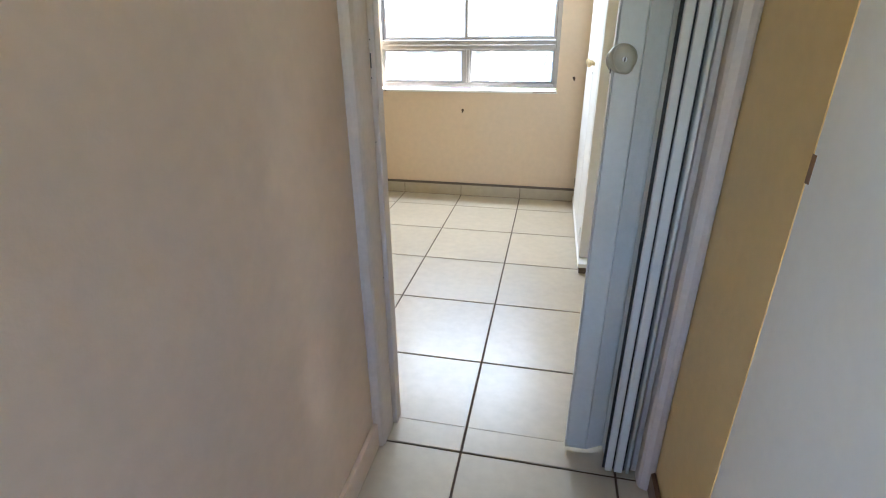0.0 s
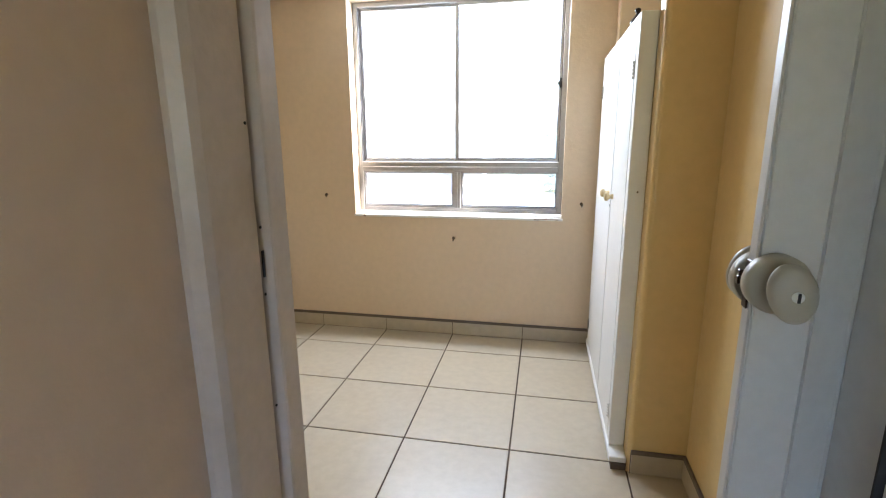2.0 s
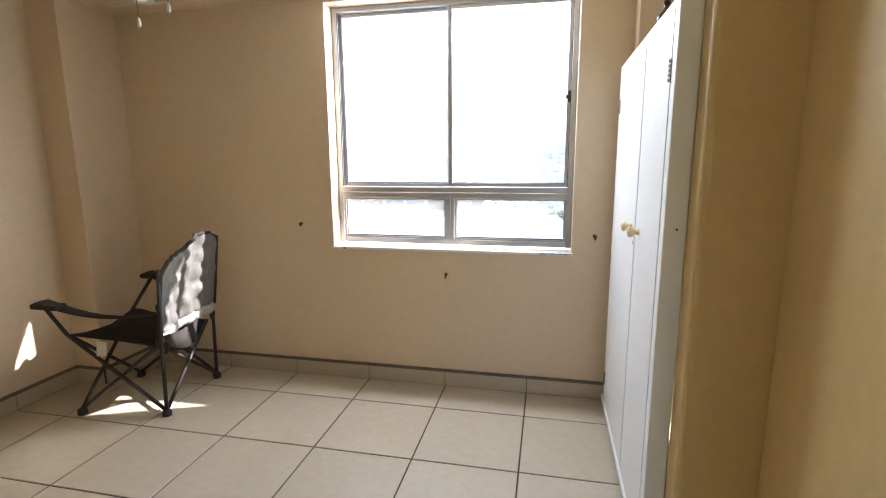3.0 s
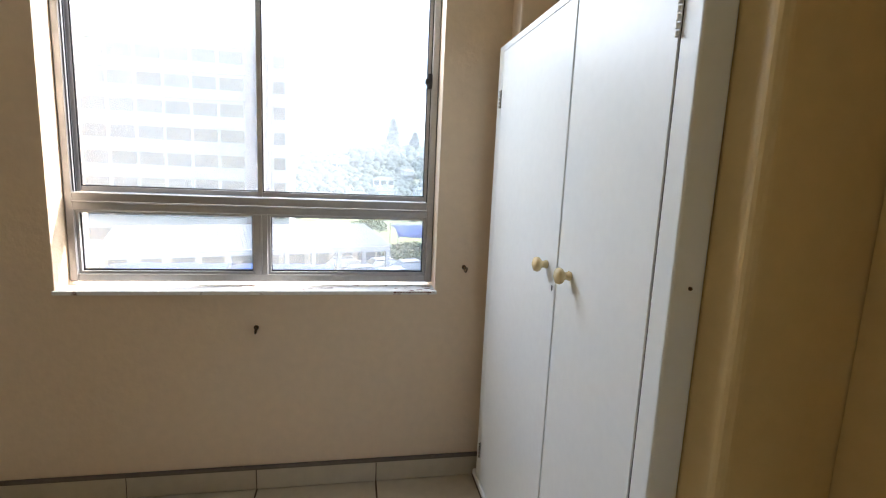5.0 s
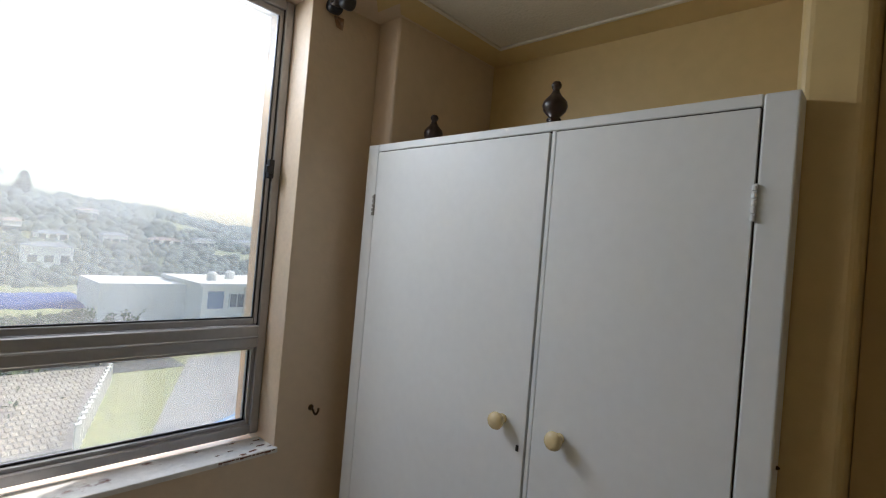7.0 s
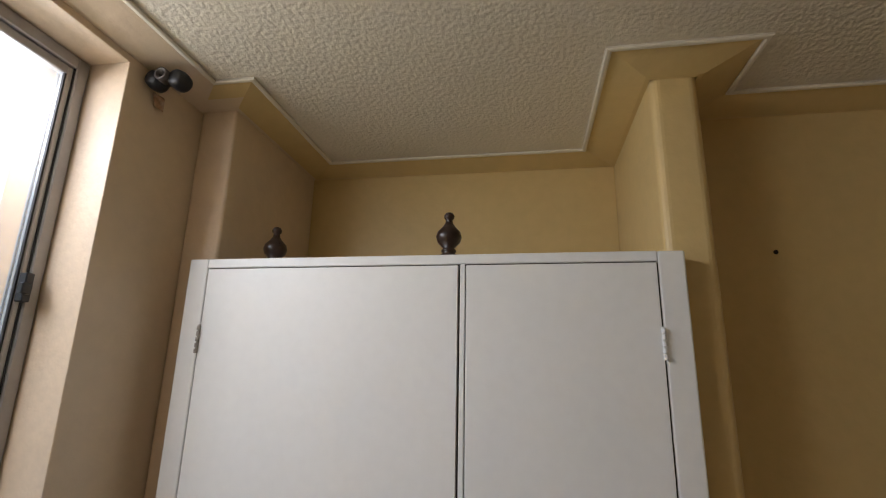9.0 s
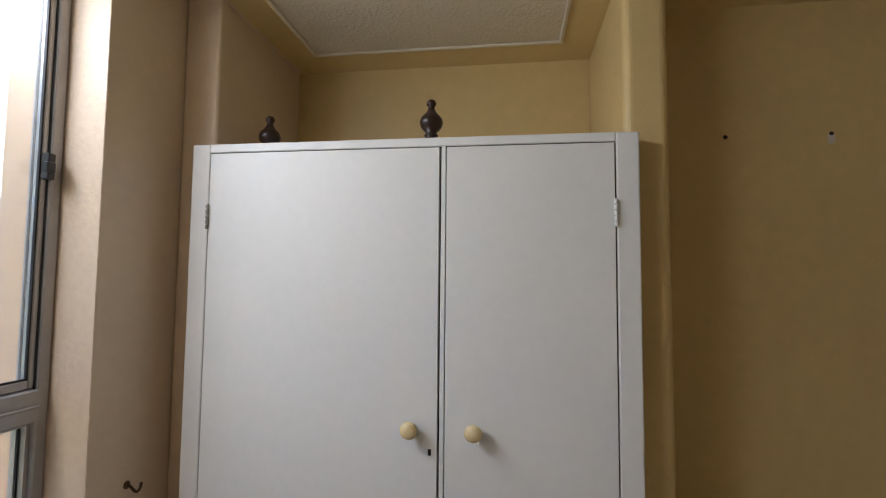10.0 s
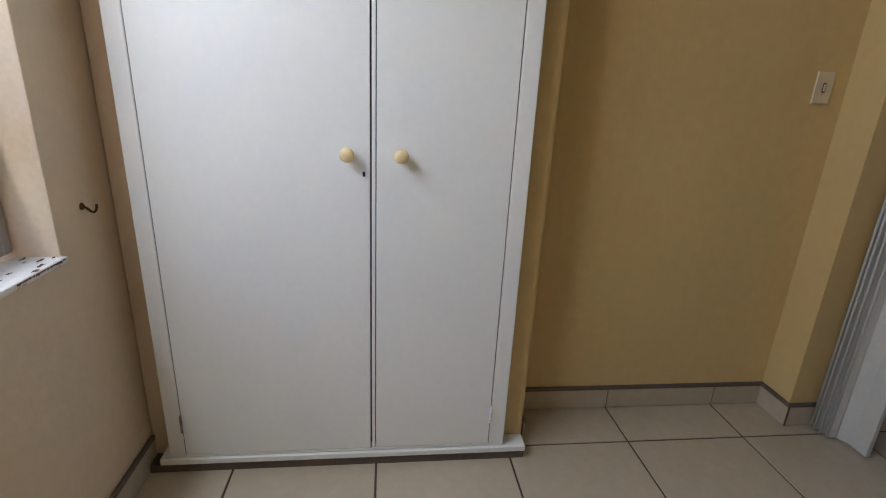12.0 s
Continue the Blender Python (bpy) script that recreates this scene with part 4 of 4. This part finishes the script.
def clump_mesh(verts, faces, centre, r, squash=0.8, rg=rng, flakes=16):
    """One leafy clump: loose leaf flakes scattered through an uneven ball."""
    for _ in range(flakes):
        a, b = rg.uniform(0, 6.283), math.asin(rg.uniform(-1, 1))
        d = r * rg.uniform(0.45, 1.15)
        p = Vector((centre[0] + d * math.cos(b) * math.cos(a), centre[1] + d * math.cos(b) * math.sin(a), centre[2] + squash * d * math.sin(b)))
        u = Vector((rg.uniform(-1, 1), rg.uniform(-1, 1), rg.uniform(-0.7, 0.7))).normalized()
        v = u.cross(Vector((rg.uniform(-1, 1), rg.uniform(-1, 1), rg.uniform(-1, 1)))).normalized()
        s = r * rg.uniform(0.28, 0.5)
        n = len(verts)
        verts.extend([tuple(p - u * s), tuple(p - v * s * 0.6), tuple(p + u * s), tuple(p + v * s * 0.6)])
        faces.append((n, n + 1, n + 2, n + 3))


def from_lists(name, verts, faces, mat):
    me = bpy.data.meshes.new(name)
    me.from_pydata(verts, [], faces)
    me.polygons.foreach_set("use_smooth", [False] * len(faces))
    me.materials.append(mat)
    return me


def woodland():
    """Distant wood: bumpy crown masses with loose leaf flakes over them."""
    verts, faces = [], []
    soft = []
    for i in range(9500):
        az = radians(rng.uniform(-32, 45))
        d = rng.uniform(95, 380)
        x, y = d * math.sin(az), d * math.cos(az)
        if noise.noise((x * 0.02, y * 0.02, 5.0)) < -0.5:
            continue
        r = d * rng.uniform(0.0045, 0.011)
        c = (x, y, ground_z(x, y) + r * rng.uniform(0.1, 0.7))
        n = len(verts)
        for ring, (q, h) in enumerate(((1.0, -0.5), (1.15, 0.15), (0.85, 0.65), (0.35, 0.98))):
            for k in range(7):
                a = 2 * math.pi * (k + 0.5 * (ring % 2)) / 7
                j = rng.uniform(0.72, 1.25)
                verts.append((c[0] + r * q * j * math.cos(a), c[1] + r * q * j * math.sin(a), c[2] + r * h * rng.uniform(0.85, 1.2)))
        for ring in range(3):
            for k in range(7):
                p = n + ring * 7
                faces.append((p + k, p + (k + 1) % 7, p + 7 + (k + 1) % 7, p + 7 + k))
        faces.append(tuple(n + 21 + k for k in range(7)))
        soft += [True] * 22
        m = len(faces)
        clump_mesh(verts, faces, c, r * 0.9, flakes=3)
        soft += [False] * (len(faces) - m)
    me = from_lists("hill_woodland", verts, faces, M_HAZELEAF)
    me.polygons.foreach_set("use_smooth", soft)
    tagged(new("hill_woodland", me), "woodland covering the hillside, its grey-green paled for haze", "woodland", kind="stuff")


woodland()


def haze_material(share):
    """Sheet standing in for haze: mostly clear, the rest scatters light both ways."""
    mat = bpy.data.materials.new("distance_haze")
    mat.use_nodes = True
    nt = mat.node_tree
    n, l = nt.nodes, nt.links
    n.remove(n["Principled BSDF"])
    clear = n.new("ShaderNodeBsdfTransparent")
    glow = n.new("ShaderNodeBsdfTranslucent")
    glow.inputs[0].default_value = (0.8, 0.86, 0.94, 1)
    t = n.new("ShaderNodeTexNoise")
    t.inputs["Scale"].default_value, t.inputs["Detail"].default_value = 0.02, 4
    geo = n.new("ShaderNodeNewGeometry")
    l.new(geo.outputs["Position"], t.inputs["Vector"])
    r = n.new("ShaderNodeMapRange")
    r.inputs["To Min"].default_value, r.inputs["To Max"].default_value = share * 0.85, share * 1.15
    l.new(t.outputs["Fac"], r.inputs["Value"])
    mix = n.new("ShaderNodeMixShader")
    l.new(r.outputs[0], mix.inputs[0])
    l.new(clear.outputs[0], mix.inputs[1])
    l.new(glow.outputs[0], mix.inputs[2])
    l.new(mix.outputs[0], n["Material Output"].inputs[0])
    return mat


def haze_sheet(name, radius, top, share):
    """A curved see-through sheet added across the valley to paint distance haze."""
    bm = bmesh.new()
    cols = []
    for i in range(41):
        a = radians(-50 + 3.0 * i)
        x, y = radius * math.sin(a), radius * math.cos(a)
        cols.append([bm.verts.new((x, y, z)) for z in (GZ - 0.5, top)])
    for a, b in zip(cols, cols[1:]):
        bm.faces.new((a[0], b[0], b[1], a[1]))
    setting(name, bm, haze_material(share), "see-through sheet giving pale haze over the valley", "backdrop")


haze_sheet("backdrop_haze_near", 84, 60, 0.11)
haze_sheet("backdrop_haze_far", 210, 90, 0.13)


def tree(at, height, spread, seed):
    rg = random.Random(seed)
    t = thing("tree", "leafy broad-crowned tree beside the car park", "tree", "trees by the car park", at=at)
    bm = tube([(0, 0, -0.3), (0.05, 0, height * 0.25), (0.1, 0.1, height * 0.55)], 0.16, 8)
    for k in range(4):
        a = k * 1.7
        tube([(0.07, 0.05, height * 0.35), (0.5 * spread * math.cos(a), 0.5 * spread * math.sin(a), height * 0.7)], 0.06, 6, bm)
    part("trunk", bm, M_BARK, t)
    verts, faces = [], []
    for i in range(90):
        a, u = rg.uniform(0, 6.3), rg.random() ** 0.5
        clump_mesh(verts, faces, (spread * u * math.cos(a), spread * u * math.sin(a), height * (0.5 + 0.45 * rg.random() * (1.1 - 0.5 * u))), rg.uniform(0.25, 0.6), 0.8, rg)
    ob = new("crown", from_lists("crown", verts, faces, M_LEAF))
    ob.parent = t
    return t


def conifer(at, height, seed):
    rg = random.Random(seed)
    t = thing("conifer", "tall dark conifer rising above the hill", "tree", "conifers on the hill", at=at)
    part("trunk", tube([(0, 0, -1), (0, 0, height * 0.85)], 0.3, 8), M_BARK, t)
    verts, faces = [], []
    for i in range(300):
        u = rg.random()
        a = rg.uniform(0, 6.3)
        w = height * 0.26 * (1.03 - u) ** 0.4
        clump_mesh(verts, faces, (w * rg.random() * math.cos(a), w * rg.random() * math.sin(a), height * (0.12 + 0.88 * u)), rg.uniform(0.7, 1.4) * (1.2 - 0.6 * u), 1.2, rg)
    ob = new("crown", from_lists("crown", verts, faces, M_PINE))
    ob.parent = t
    return t


def polar(az, d):
    return d * math.sin(radians(az)) - 0.3, d * math.cos(radians(az)) - 1.7


for az, d, h, s in ((4.4, 250, 17, 1), (6.8, 255, 11, 2)):
    x, y = polar(az, d)
    conifer((x, y, ground_z(x, y)), h, s)
for az, d, h, sp, s in ((6.5, 52, 2.2, 2.2, 11), (9.0, 54, 2.4, 2.4, 12), (12.0, 56, 2.6, 2.6, 13), (14.5, 55, 3.6, 2.4, 14), (2.0, 72, 3, 2.6, 15), (13.0, 44.5, 2.6, 2.2, 21), (10.5, 50, 2.4, 2.2, 22), (17.0, 60, 4, 2.6, 16), (23.0, 62, 5, 3, 17)):
    x, y = polar(az, d)
    tree((x, y, ground_z(x, y)), h, sp, s)


def tower():
    X1, X0, Y, S = -7.3, -42.0, 56.0, 2.74
    t = thing("tower_block", "white high-rise apartment block with ribbon windows and a mauve stack", "building", at=((X0 + X1) / 2, Y, GZ))
    inv = Matrix.Translation((-(X0 + X1) / 2, -Y, -GZ))

    def put(name, bm, mat, parent=None, label=""):
        bmesh.ops.transform(bm, matrix=inv, verts=bm.verts)
        return part(name, bm, mat, parent or t, label)
    top = GZ + 13 * S
    put("wall", boxes((X0, -11.76, Y + 0.3, Y + 6, GZ, top), (-9.3, X1, Y + 0.3, Y + 6, GZ, top)), M_TOWER)
    put("stack", boxes((-11.75, -9.31, Y - 0.5, Y + 6, GZ, top + 2)), M_STACK, None, "pale mauve stair stack")
    put("roof", boxes((X0 - 0.4, -11.76, Y - 0.2, Y + 6.3, top, top + 0.6)), M_TOWER)
    wins = {w: mesh_of("window", boxes((-w / 2, w / 2, 0.16, 0.34, 0, 1.3)), M_DARKGLASS) for w in (2.35, 1.2)}
    for k in range(14):
        z = 1.28 + S * (k - 3) - 0.65
        put("balcony_band", boxes((X0, -11.76, Y - 0.1, Y + 0.3, z - 1.1, z - 0.02)), M_TOWER)
        put("band_rail", boxes((X0, -11.76, Y - 0.16, Y - 0.1, z - 0.1, z - 0.03)), M_TOWER)
        for i in range(11):
            piece("window", wins[2.35], t, (-13.25 - 2.72 * i - (X0 + X1) / 2, 0, z - GZ))
        piece("window", wins[1.2], t, (-8.3 - (X0 + X1) / 2, 0, z - GZ))
    return t


tower()


def arcade():
    """Low building with a long metal roof over a row of columns."""
    X0, X1, YF, YB, ZE, ZR = -21.0, 2.8, 41.0, 50.0, -6.1, -5.0
    b = thing("arcade_building", "long low building with grey metal roof and white columns", "building", at=(-15, 45, GZ))
    b.rotation_euler = (0, 0, 0.26)
    inv = Matrix.Translation((15, -45, -GZ))

    def put(name, bm, mat, parent=None, label=""):
        bmesh.ops.transform(bm, matrix=inv, verts=bm.verts)
        return part(name, bm, mat, parent or b, label)
    bm = bmesh.new()
    for i in range(61):
        x = X0 + (X1 - X0) * i / 61
        q = [bm.verts.new(p) for p in ((x, YF - 0.6, ZE), (x + 0.5, YF - 0.6, ZE), (x + 0.5, YB, ZR), (x, YB, ZR))]
        bm.faces.new(q)
        q2 = [bm.verts.new(p) for p in ((x + 0.5, YF - 0.6, ZE), (x + 0.6, YF - 0.6, ZE + 0.02), (x + 0.6, YB, ZR + 0.02), (x + 0.5, YB, ZR))]
        bm.faces.new(q2)
    put("roof", bm, M_ROOF)
    put("fascia", boxes((X0, X1, YF - 0.7, YF - 0.6, ZE - 0.45, ZE + 0.02)), M_TOWER, None, "white fascia")
    put("wall", boxes((X0, X1, YF + 3.2, YB, GZ, ZE), (X0, X0 + 0.3, YF, YF + 3.2, GZ, ZE)), M_BEIGE)
    col = mesh_of("column", boxes((-0.2, 0.2, -0.2, 0.2, 0, ZE - GZ - 0.4)), M_TOWER)
    win = mesh_of("shop_window", boxes((-0.9, 0.9, 0, 0.08, 0.2, 2.3)), M_DARKGLASS)
    n = 10
    for i in range(n + 1):
        x = X0 + (X1 - X0) * i / n
        piece("column", col, b, (x + 15, YF - 45, 0))
        if i < n:
            piece("window", win, b, (x + 1.18 + 15, YF + 3.1 - 45, 0))
    return b


arcade()


def canopy(x0, x1, y0, y1, z, label="blue shade-cloth canopy on steel posts"):
    c = thing("shade_canopy", label, "canopy", "blue canopies", at=((x0 + x1) / 2, (y0 + y1) / 2, GZ))
    cx, cy = (x0 + x1) / 2, (y0 + y1) / 2
    rows = []
    for i in range(7):
        v = i / 6
        rows.append([(x0 + (x1 - x0) * k / 8 - cx, y0 + (y1 - y0) * v - cy, z - GZ + 0.4 * math.sin(math.pi * v) + 0.07 * math.sin(k * 1.9 + i)) for k in range(9)])
    part("cloth", sheet(rows, 0.03), M_BLUE, c, smooth=True)
    for px in (x0, x1):
        for py in (y0, y1):
            part("post", tube([(px - cx, py - cy, -0.1), (px - cx, py - cy, z - GZ + 0.2)], 0.06, 6), M_ROOF, c)
    return c


canopy(-17.5, -9.5, 34.6, 39.6, -6.85)
canopy(-9.2, -1.6, 34.4, 39.8, -6.9)
canopy(5.0, 12.0, 54.0, 66.5, -6.4)


def flats():
    """Two-storey block across the slope."""
    X0, X1, Y, Z1 = 18.6, 35.8, 46.0, -3.5
    f = thing("apartment_block", "pale two-storey apartment block with recessed blue-grey windows", "building", at=((X0 + X1) / 2, Y, GZ))
    cx = (X0 + X1) / 2
    part("wall", boxes((X0 - cx, X1 - cx, 0.3, 10, -0.5, Z1 - GZ)), M_FLATS, f)
    part("roof", boxes((X0 - cx - 0.3, X1 - cx + 0.3, -0.2, 10.3, Z1 - GZ, Z1 - GZ + 0.35)), M_FLATS, f)
    win = mesh_of("window", boxes((-0.7, 0.7, 0.2, 0.32, 0, 1.3)), M_DARKGLASS)
    sill = mesh_of("sill", boxes((-0.85, 0.85, 0.05, 0.3, -0.12, 0.0)), M_FLATS)
    bay = mesh_of("window", boxes((-0.85, 0.85, 0.22, 0.32, 0, 1.7)), M_BAYGLASS)
    rail = mesh_of("balcony_front", boxes((-0.95, 0.95, -0.15, 0.0, -0.75, 0.08)), M_FLATS)
    head = mesh_of("window_frame", boxes((-0.78, -0.7, 0.1, 0.3, 0, 1.38), (0.7, 0.78, 0.1, 0.3, 0, 1.38), (-0.7, 0.7, 0.1, 0.3, 1.3, 1.38), (-0.03, 0.03, 0.12, 0.3, 0, 1.3)), M_FLATS)
    for k in range(2):
        for i in range(8):
            if i % 2:
                o = piece("window", win, f, (X0 - cx + 1.3 + i * 2.15, 0, 0.9 + k * 2.6))
                piece("sill", sill, o, (0, 0, 0))
                piece("window_frame", head, o, (0, 0, 0))
            else:
                o = piece("window", bay, f, (X0 - cx + 1.3 + i * 2.15, 0, 0.75 + k * 2.6))
                piece("balcony_front", rail, o, (0, 0, 0))
    for i in range(5):
        part("pier", boxes((X0 - cx + i * 4.3 - 0.15, X0 - cx + i * 4.3 + 0.35, -0.4, 0.3, -0.5, Z1 - GZ)), M_FLATS, f)
    for i in range(6):
        part("roof_tank", lathe([(0.5, 0), (0.5, 0.7), (0.3, 0.9)], 12, "Z", (X0 - cx + 2 + i * 2.7, 3 + (i % 2) * 2, Z1 - GZ + 0.35)), M_FLATS, f)
    part("annex", boxes((X0 - cx - 7.2, X0 - cx, 4, 12, -0.5, 5.35)), M_FLATS, f, "pale blank-walled annex")
    return f


flats()


def house(x, y, w, d, h, mat, seed):
    z = ground_z(x, y)
    o = thing("house", "small pale house among the trees on the hill", "house", "houses on the hill", at=(x, y, z))
    part("wall", boxes((-w / 2, w / 2, -d / 2, d / 2, -2, h)), M_FLATS, o)
    bm = bmesh.new()
    e = 0.4
    v = [bm.verts.new(p) for p in ((-w / 2 - e, -d / 2 - e, h), (w / 2 + e, -d / 2 - e, h), (w / 2 + e, d / 2 + e, h), (-w / 2 - e, d / 2 + e, h), (-w / 4, 0, h + 0.9), (w / 4, 0, h + 0.9))]
    for q in ((0, 1, 5, 4), (1, 2, 5), (2, 3, 4, 5), (3, 0, 4), (3, 2, 1, 0)):
        bm.faces.new([v[i] for i in q])
    part("roof", bm, mat, o)
    for i in range(3):
        part("window", boxes((-w / 2 + w * (i + 0.5) / 3 - 0.7, -w / 2 + w * (i + 0.5) / 3 + 0.7, -d / 2 - 0.05, -d / 2 + 0.05, 1.0, 2.3)), M_DARKGLASS, o)
    return o


for az, d, w, h, m, s in ((3.4, 150, 9, 3.2, M_ROOF, 1), (6.2, 165, 5, 4.5, M_TERRA, 2), (9.0, 158, 9, 3.0, M_ROOF, 3), (13.7, 160, 8, 4.0, M_ROOF, 4), (18.0, 170, 12, 3.0, M_TERRA, 5), (21.5, 180, 9, 4, M_ROOF, 6),
                           (-1.5, 190, 9, 4, M_TERRA, 7), (0.5, 120, 8, 3, M_ROOF, 8), (25.5, 190, 11, 4, M_ROOF, 9), (11.5, 215, 9, 4, M_TERRA, 10), (28.5, 150, 14, 4, M_ROOF, 11)):
    x, y = polar(az, d)
    house(x, y, w * 0.7, 5, h * 0.8, m, s)

house(7.6, 120, 4.0, 5, 3.4, M_ROOF, 12)
house(18.5, 120, 7.5, 5, 4.0, M_ROOF, 13)

setting("car_park", boxes((-2.5, 15.0, 39.0, 60.0, GZ - 0.2, GZ + 0.03)), M_ASPHALT, "grey asphalt car park", "car park")
bm = bmesh.new()
lo = [bm.verts.new((x, y, GZ - 0.2)) for x, y in ((4.5, 17.6), (36.0, 14.0), (48.0, 41.0), (16.2, 41.6))]
hi = [bm.verts.new((v.co.x, v.co.y, GZ + 0.05)) for v in lo]
for i in range(4):
    bm.faces.new((lo[i], lo[(i + 1) % 4], hi[(i + 1) % 4], hi[i]))
bm.faces.new(hi)
setting("road", bm, M_CONCRETE, "pale concrete service road beside the bank", "road")


def sports_court():
    """A flat blue court with white lines, lying beside the road."""
    c = tagged(thing("sports_court", "pale blue painted sports court with white lines", "sports court", at=(10.6, 25.2, GZ + 0.05)), kind="structure")
    c.rotation_euler = (0, 0, math.atan2(0.49, 0.872))
    part("surface", boxes((0, 34, -7.0, 0, -0.05, 0.03)), M_COURT, c)
    for x0, x1, y0, y1 in ((0.3, 33.7, -0.4, -0.3), (0.3, 33.7, -6.7, -6.6), (0.3, 0.4, -6.6, -0.4), (10.9, 11.0, -6.6, -0.4), (22.3, 22.4, -6.6, -0.4), (33.6, 33.7, -6.6, -0.4)):
        part("court_line", boxes((x0, x1, y0, y1, 0.03, 0.036)), M_FLATS, c)
    return c


sports_court()


def car(x, y, rz, mat):
    c = thing("car", "parked car on the asphalt", "car", "parked cars", at=(x, y, GZ + 0.03))
    c.rotation_euler = (0, 0, rz)
    side = [(-2.1, 0.35), (-2.1, 0.75), (-1.75, 0.9), (-1.3, 1.38), (0.5, 1.42), (1.15, 0.95), (2.0, 0.8), (2.1, 0.4)]

    def hull(outline, w, inset):
        bm = bmesh.new()
        a = [bm.verts.new((u, -w + (inset if v > 0.96 else 0), v)) for u, v in outline]
        b = [bm.verts.new((u, w - (inset if v > 0.96 else 0), v)) for u, v in outline]
        k = len(outline)
        for i in range(k):
            bm.faces.new((a[i], a[(i + 1) % k], b[(i + 1) % k], b[i]))
        bm.faces.new(a[::-1])
        bm.faces.new(b)
        return bm
    part("body", hull(side, 0.85, 0.14), mat, c)
    part("windows", hull([(-1.6, 0.93), (-1.27, 1.33), (0.47, 1.37), (1.08, 0.96)], 0.83, 0.1), M_DARKGLASS, c)
    for wx in (-1.3, 1.3):
        for wy in (-0.8, 0.8):
            part("wheel", lathe([(0.3, -0.1), (0.32, -0.06), (0.32, 0.06), (0.3, 0.1)], 14, "Y", (wx, wy, 0.32)), M_RUBBER_GAP_SHADE, c)
    return c


for i, (x, y, rz) in enumerate(((3.2, 47, 0.3), (5.9, 46, 0.25), (8.6, 48, 0.4), (3.8, 53, 0.2), (7.0, 54, 0.3), (1.0, 43, 0.2), (3.9, 42, 0.3), (10.6, 53, 0.5), (-0.8, 48, 0.2))):
    car(x, y, rz, M_CARS[i % 4])


def block_bank():
    """Bank faced with open concrete blocks."""
    verts, faces = [], []
    for j in range(17):
        for i in range(40):
            x = -3.2 + i * 0.32 + (j % 2) * 0.16
            y = 26.3 + j * 0.58
            z = GZ + 0.12 + (y - 26) * 0.115
            if x + 0.6 > 5.4 + (y - 25.8) * 0.355:
                continue
            n = len(verts)
            for dx, dy, dz in ((0, 0, 0), (0.26, 0, 0), (0.26, 0.5, 0.05), (0, 0.5, 0.05)):
                verts.append((x + dx, y + dy, z + dz))
            for dx, dy, dz in ((0.03, 0.04, 0.04), (0.23, 0.04, 0.04), (0.23, 0.44, 0.08), (0.03, 0.44, 0.08)):
                verts.append((x + dx, y + dy, z + dz))
            faces += [(n, n + 1, n + 5, n + 4), (n + 1, n + 2, n + 6, n + 5), (n + 2, n + 3, n + 7, n + 6), (n + 3, n, n + 4, n + 7), (n + 4, n + 5, n + 6, n + 7)]
    tagged(new("block_bank", from_lists("block_bank", verts, faces, M_BLOCK)), "bank faced with rows of pale concrete blocks", "retaining bank", kind="stuff")
    bm = bmesh.new()
    lo = [bm.verts.new((x, y, GZ - 0.2)) for x, y in ((-3.4, 26.0), (5.3, 26.0), (8.9, 36.2), (-3.4, 36.2))]
    hi = [bm.verts.new((v.co.x, v.co.y, GZ + 0.1 + (v.co.y - 26) * 0.115)) for v in lo]
    for i in range(4):
        bm.faces.new((lo[i], lo[(i + 1) % 4], hi[(i + 1) % 4], hi[i]))
    bm.faces.new(hi)
    setting("bank_base", bm, M_BEIGE, "sandy bed under the block bank", "ground")


block_bank()


def fence():
    f = thing("fence", "white post and rail fence along the bank", "fence", at=(8.5, 37, GZ))
    a, b = Vector((-3.1, -11.2, 0)), Vector((0.8, -0.3, 0))
    for i in range(15):
        p = a.lerp(b, i / 14)
        part("post", boxes((p.x - 0.11, p.x + 0.11, p.y - 0.11, p.y + 0.11, -0.1, 1.2), (p.x - 0.14, p.x + 0.14, p.y - 0.14, p.y + 0.14, 1.2, 1.28), bevel=0.015), M_FLATS, f)
    for z in (0.45, 0.8, 1.15):
        part("rail", tube([(a.x, a.y, z), (b.x, b.y, z)], 0.06, 6), M_FLATS, f)
    return f


fence()


def bushes():
    verts, faces = [], []
    rg = random.Random(3)
    for i in range(420):
        az, d = rg.uniform(1, 34), rg.uniform(33, 66)
        x, y = polar(az, d)
        if noise.noise((x * 0.12, y * 0.12, 9.0)) < 0.02 or (10 < x < 38 and 42 < y < 60) or (6 < x < 24 and y < 42) or (-2.5 < x < 13 and 40 < y < 57):
            continue
        r = rg.uniform(0.3, 1.0)
        clump_mesh(verts, faces, (x, y, GZ + r * 0.4), r, 0.8, rg)
    tagged(new("shrubs", from_lists("shrubs", verts, faces, M_LEAF)), "low green shrubs on the slope", "shrubs", kind="stuff")


bushes()
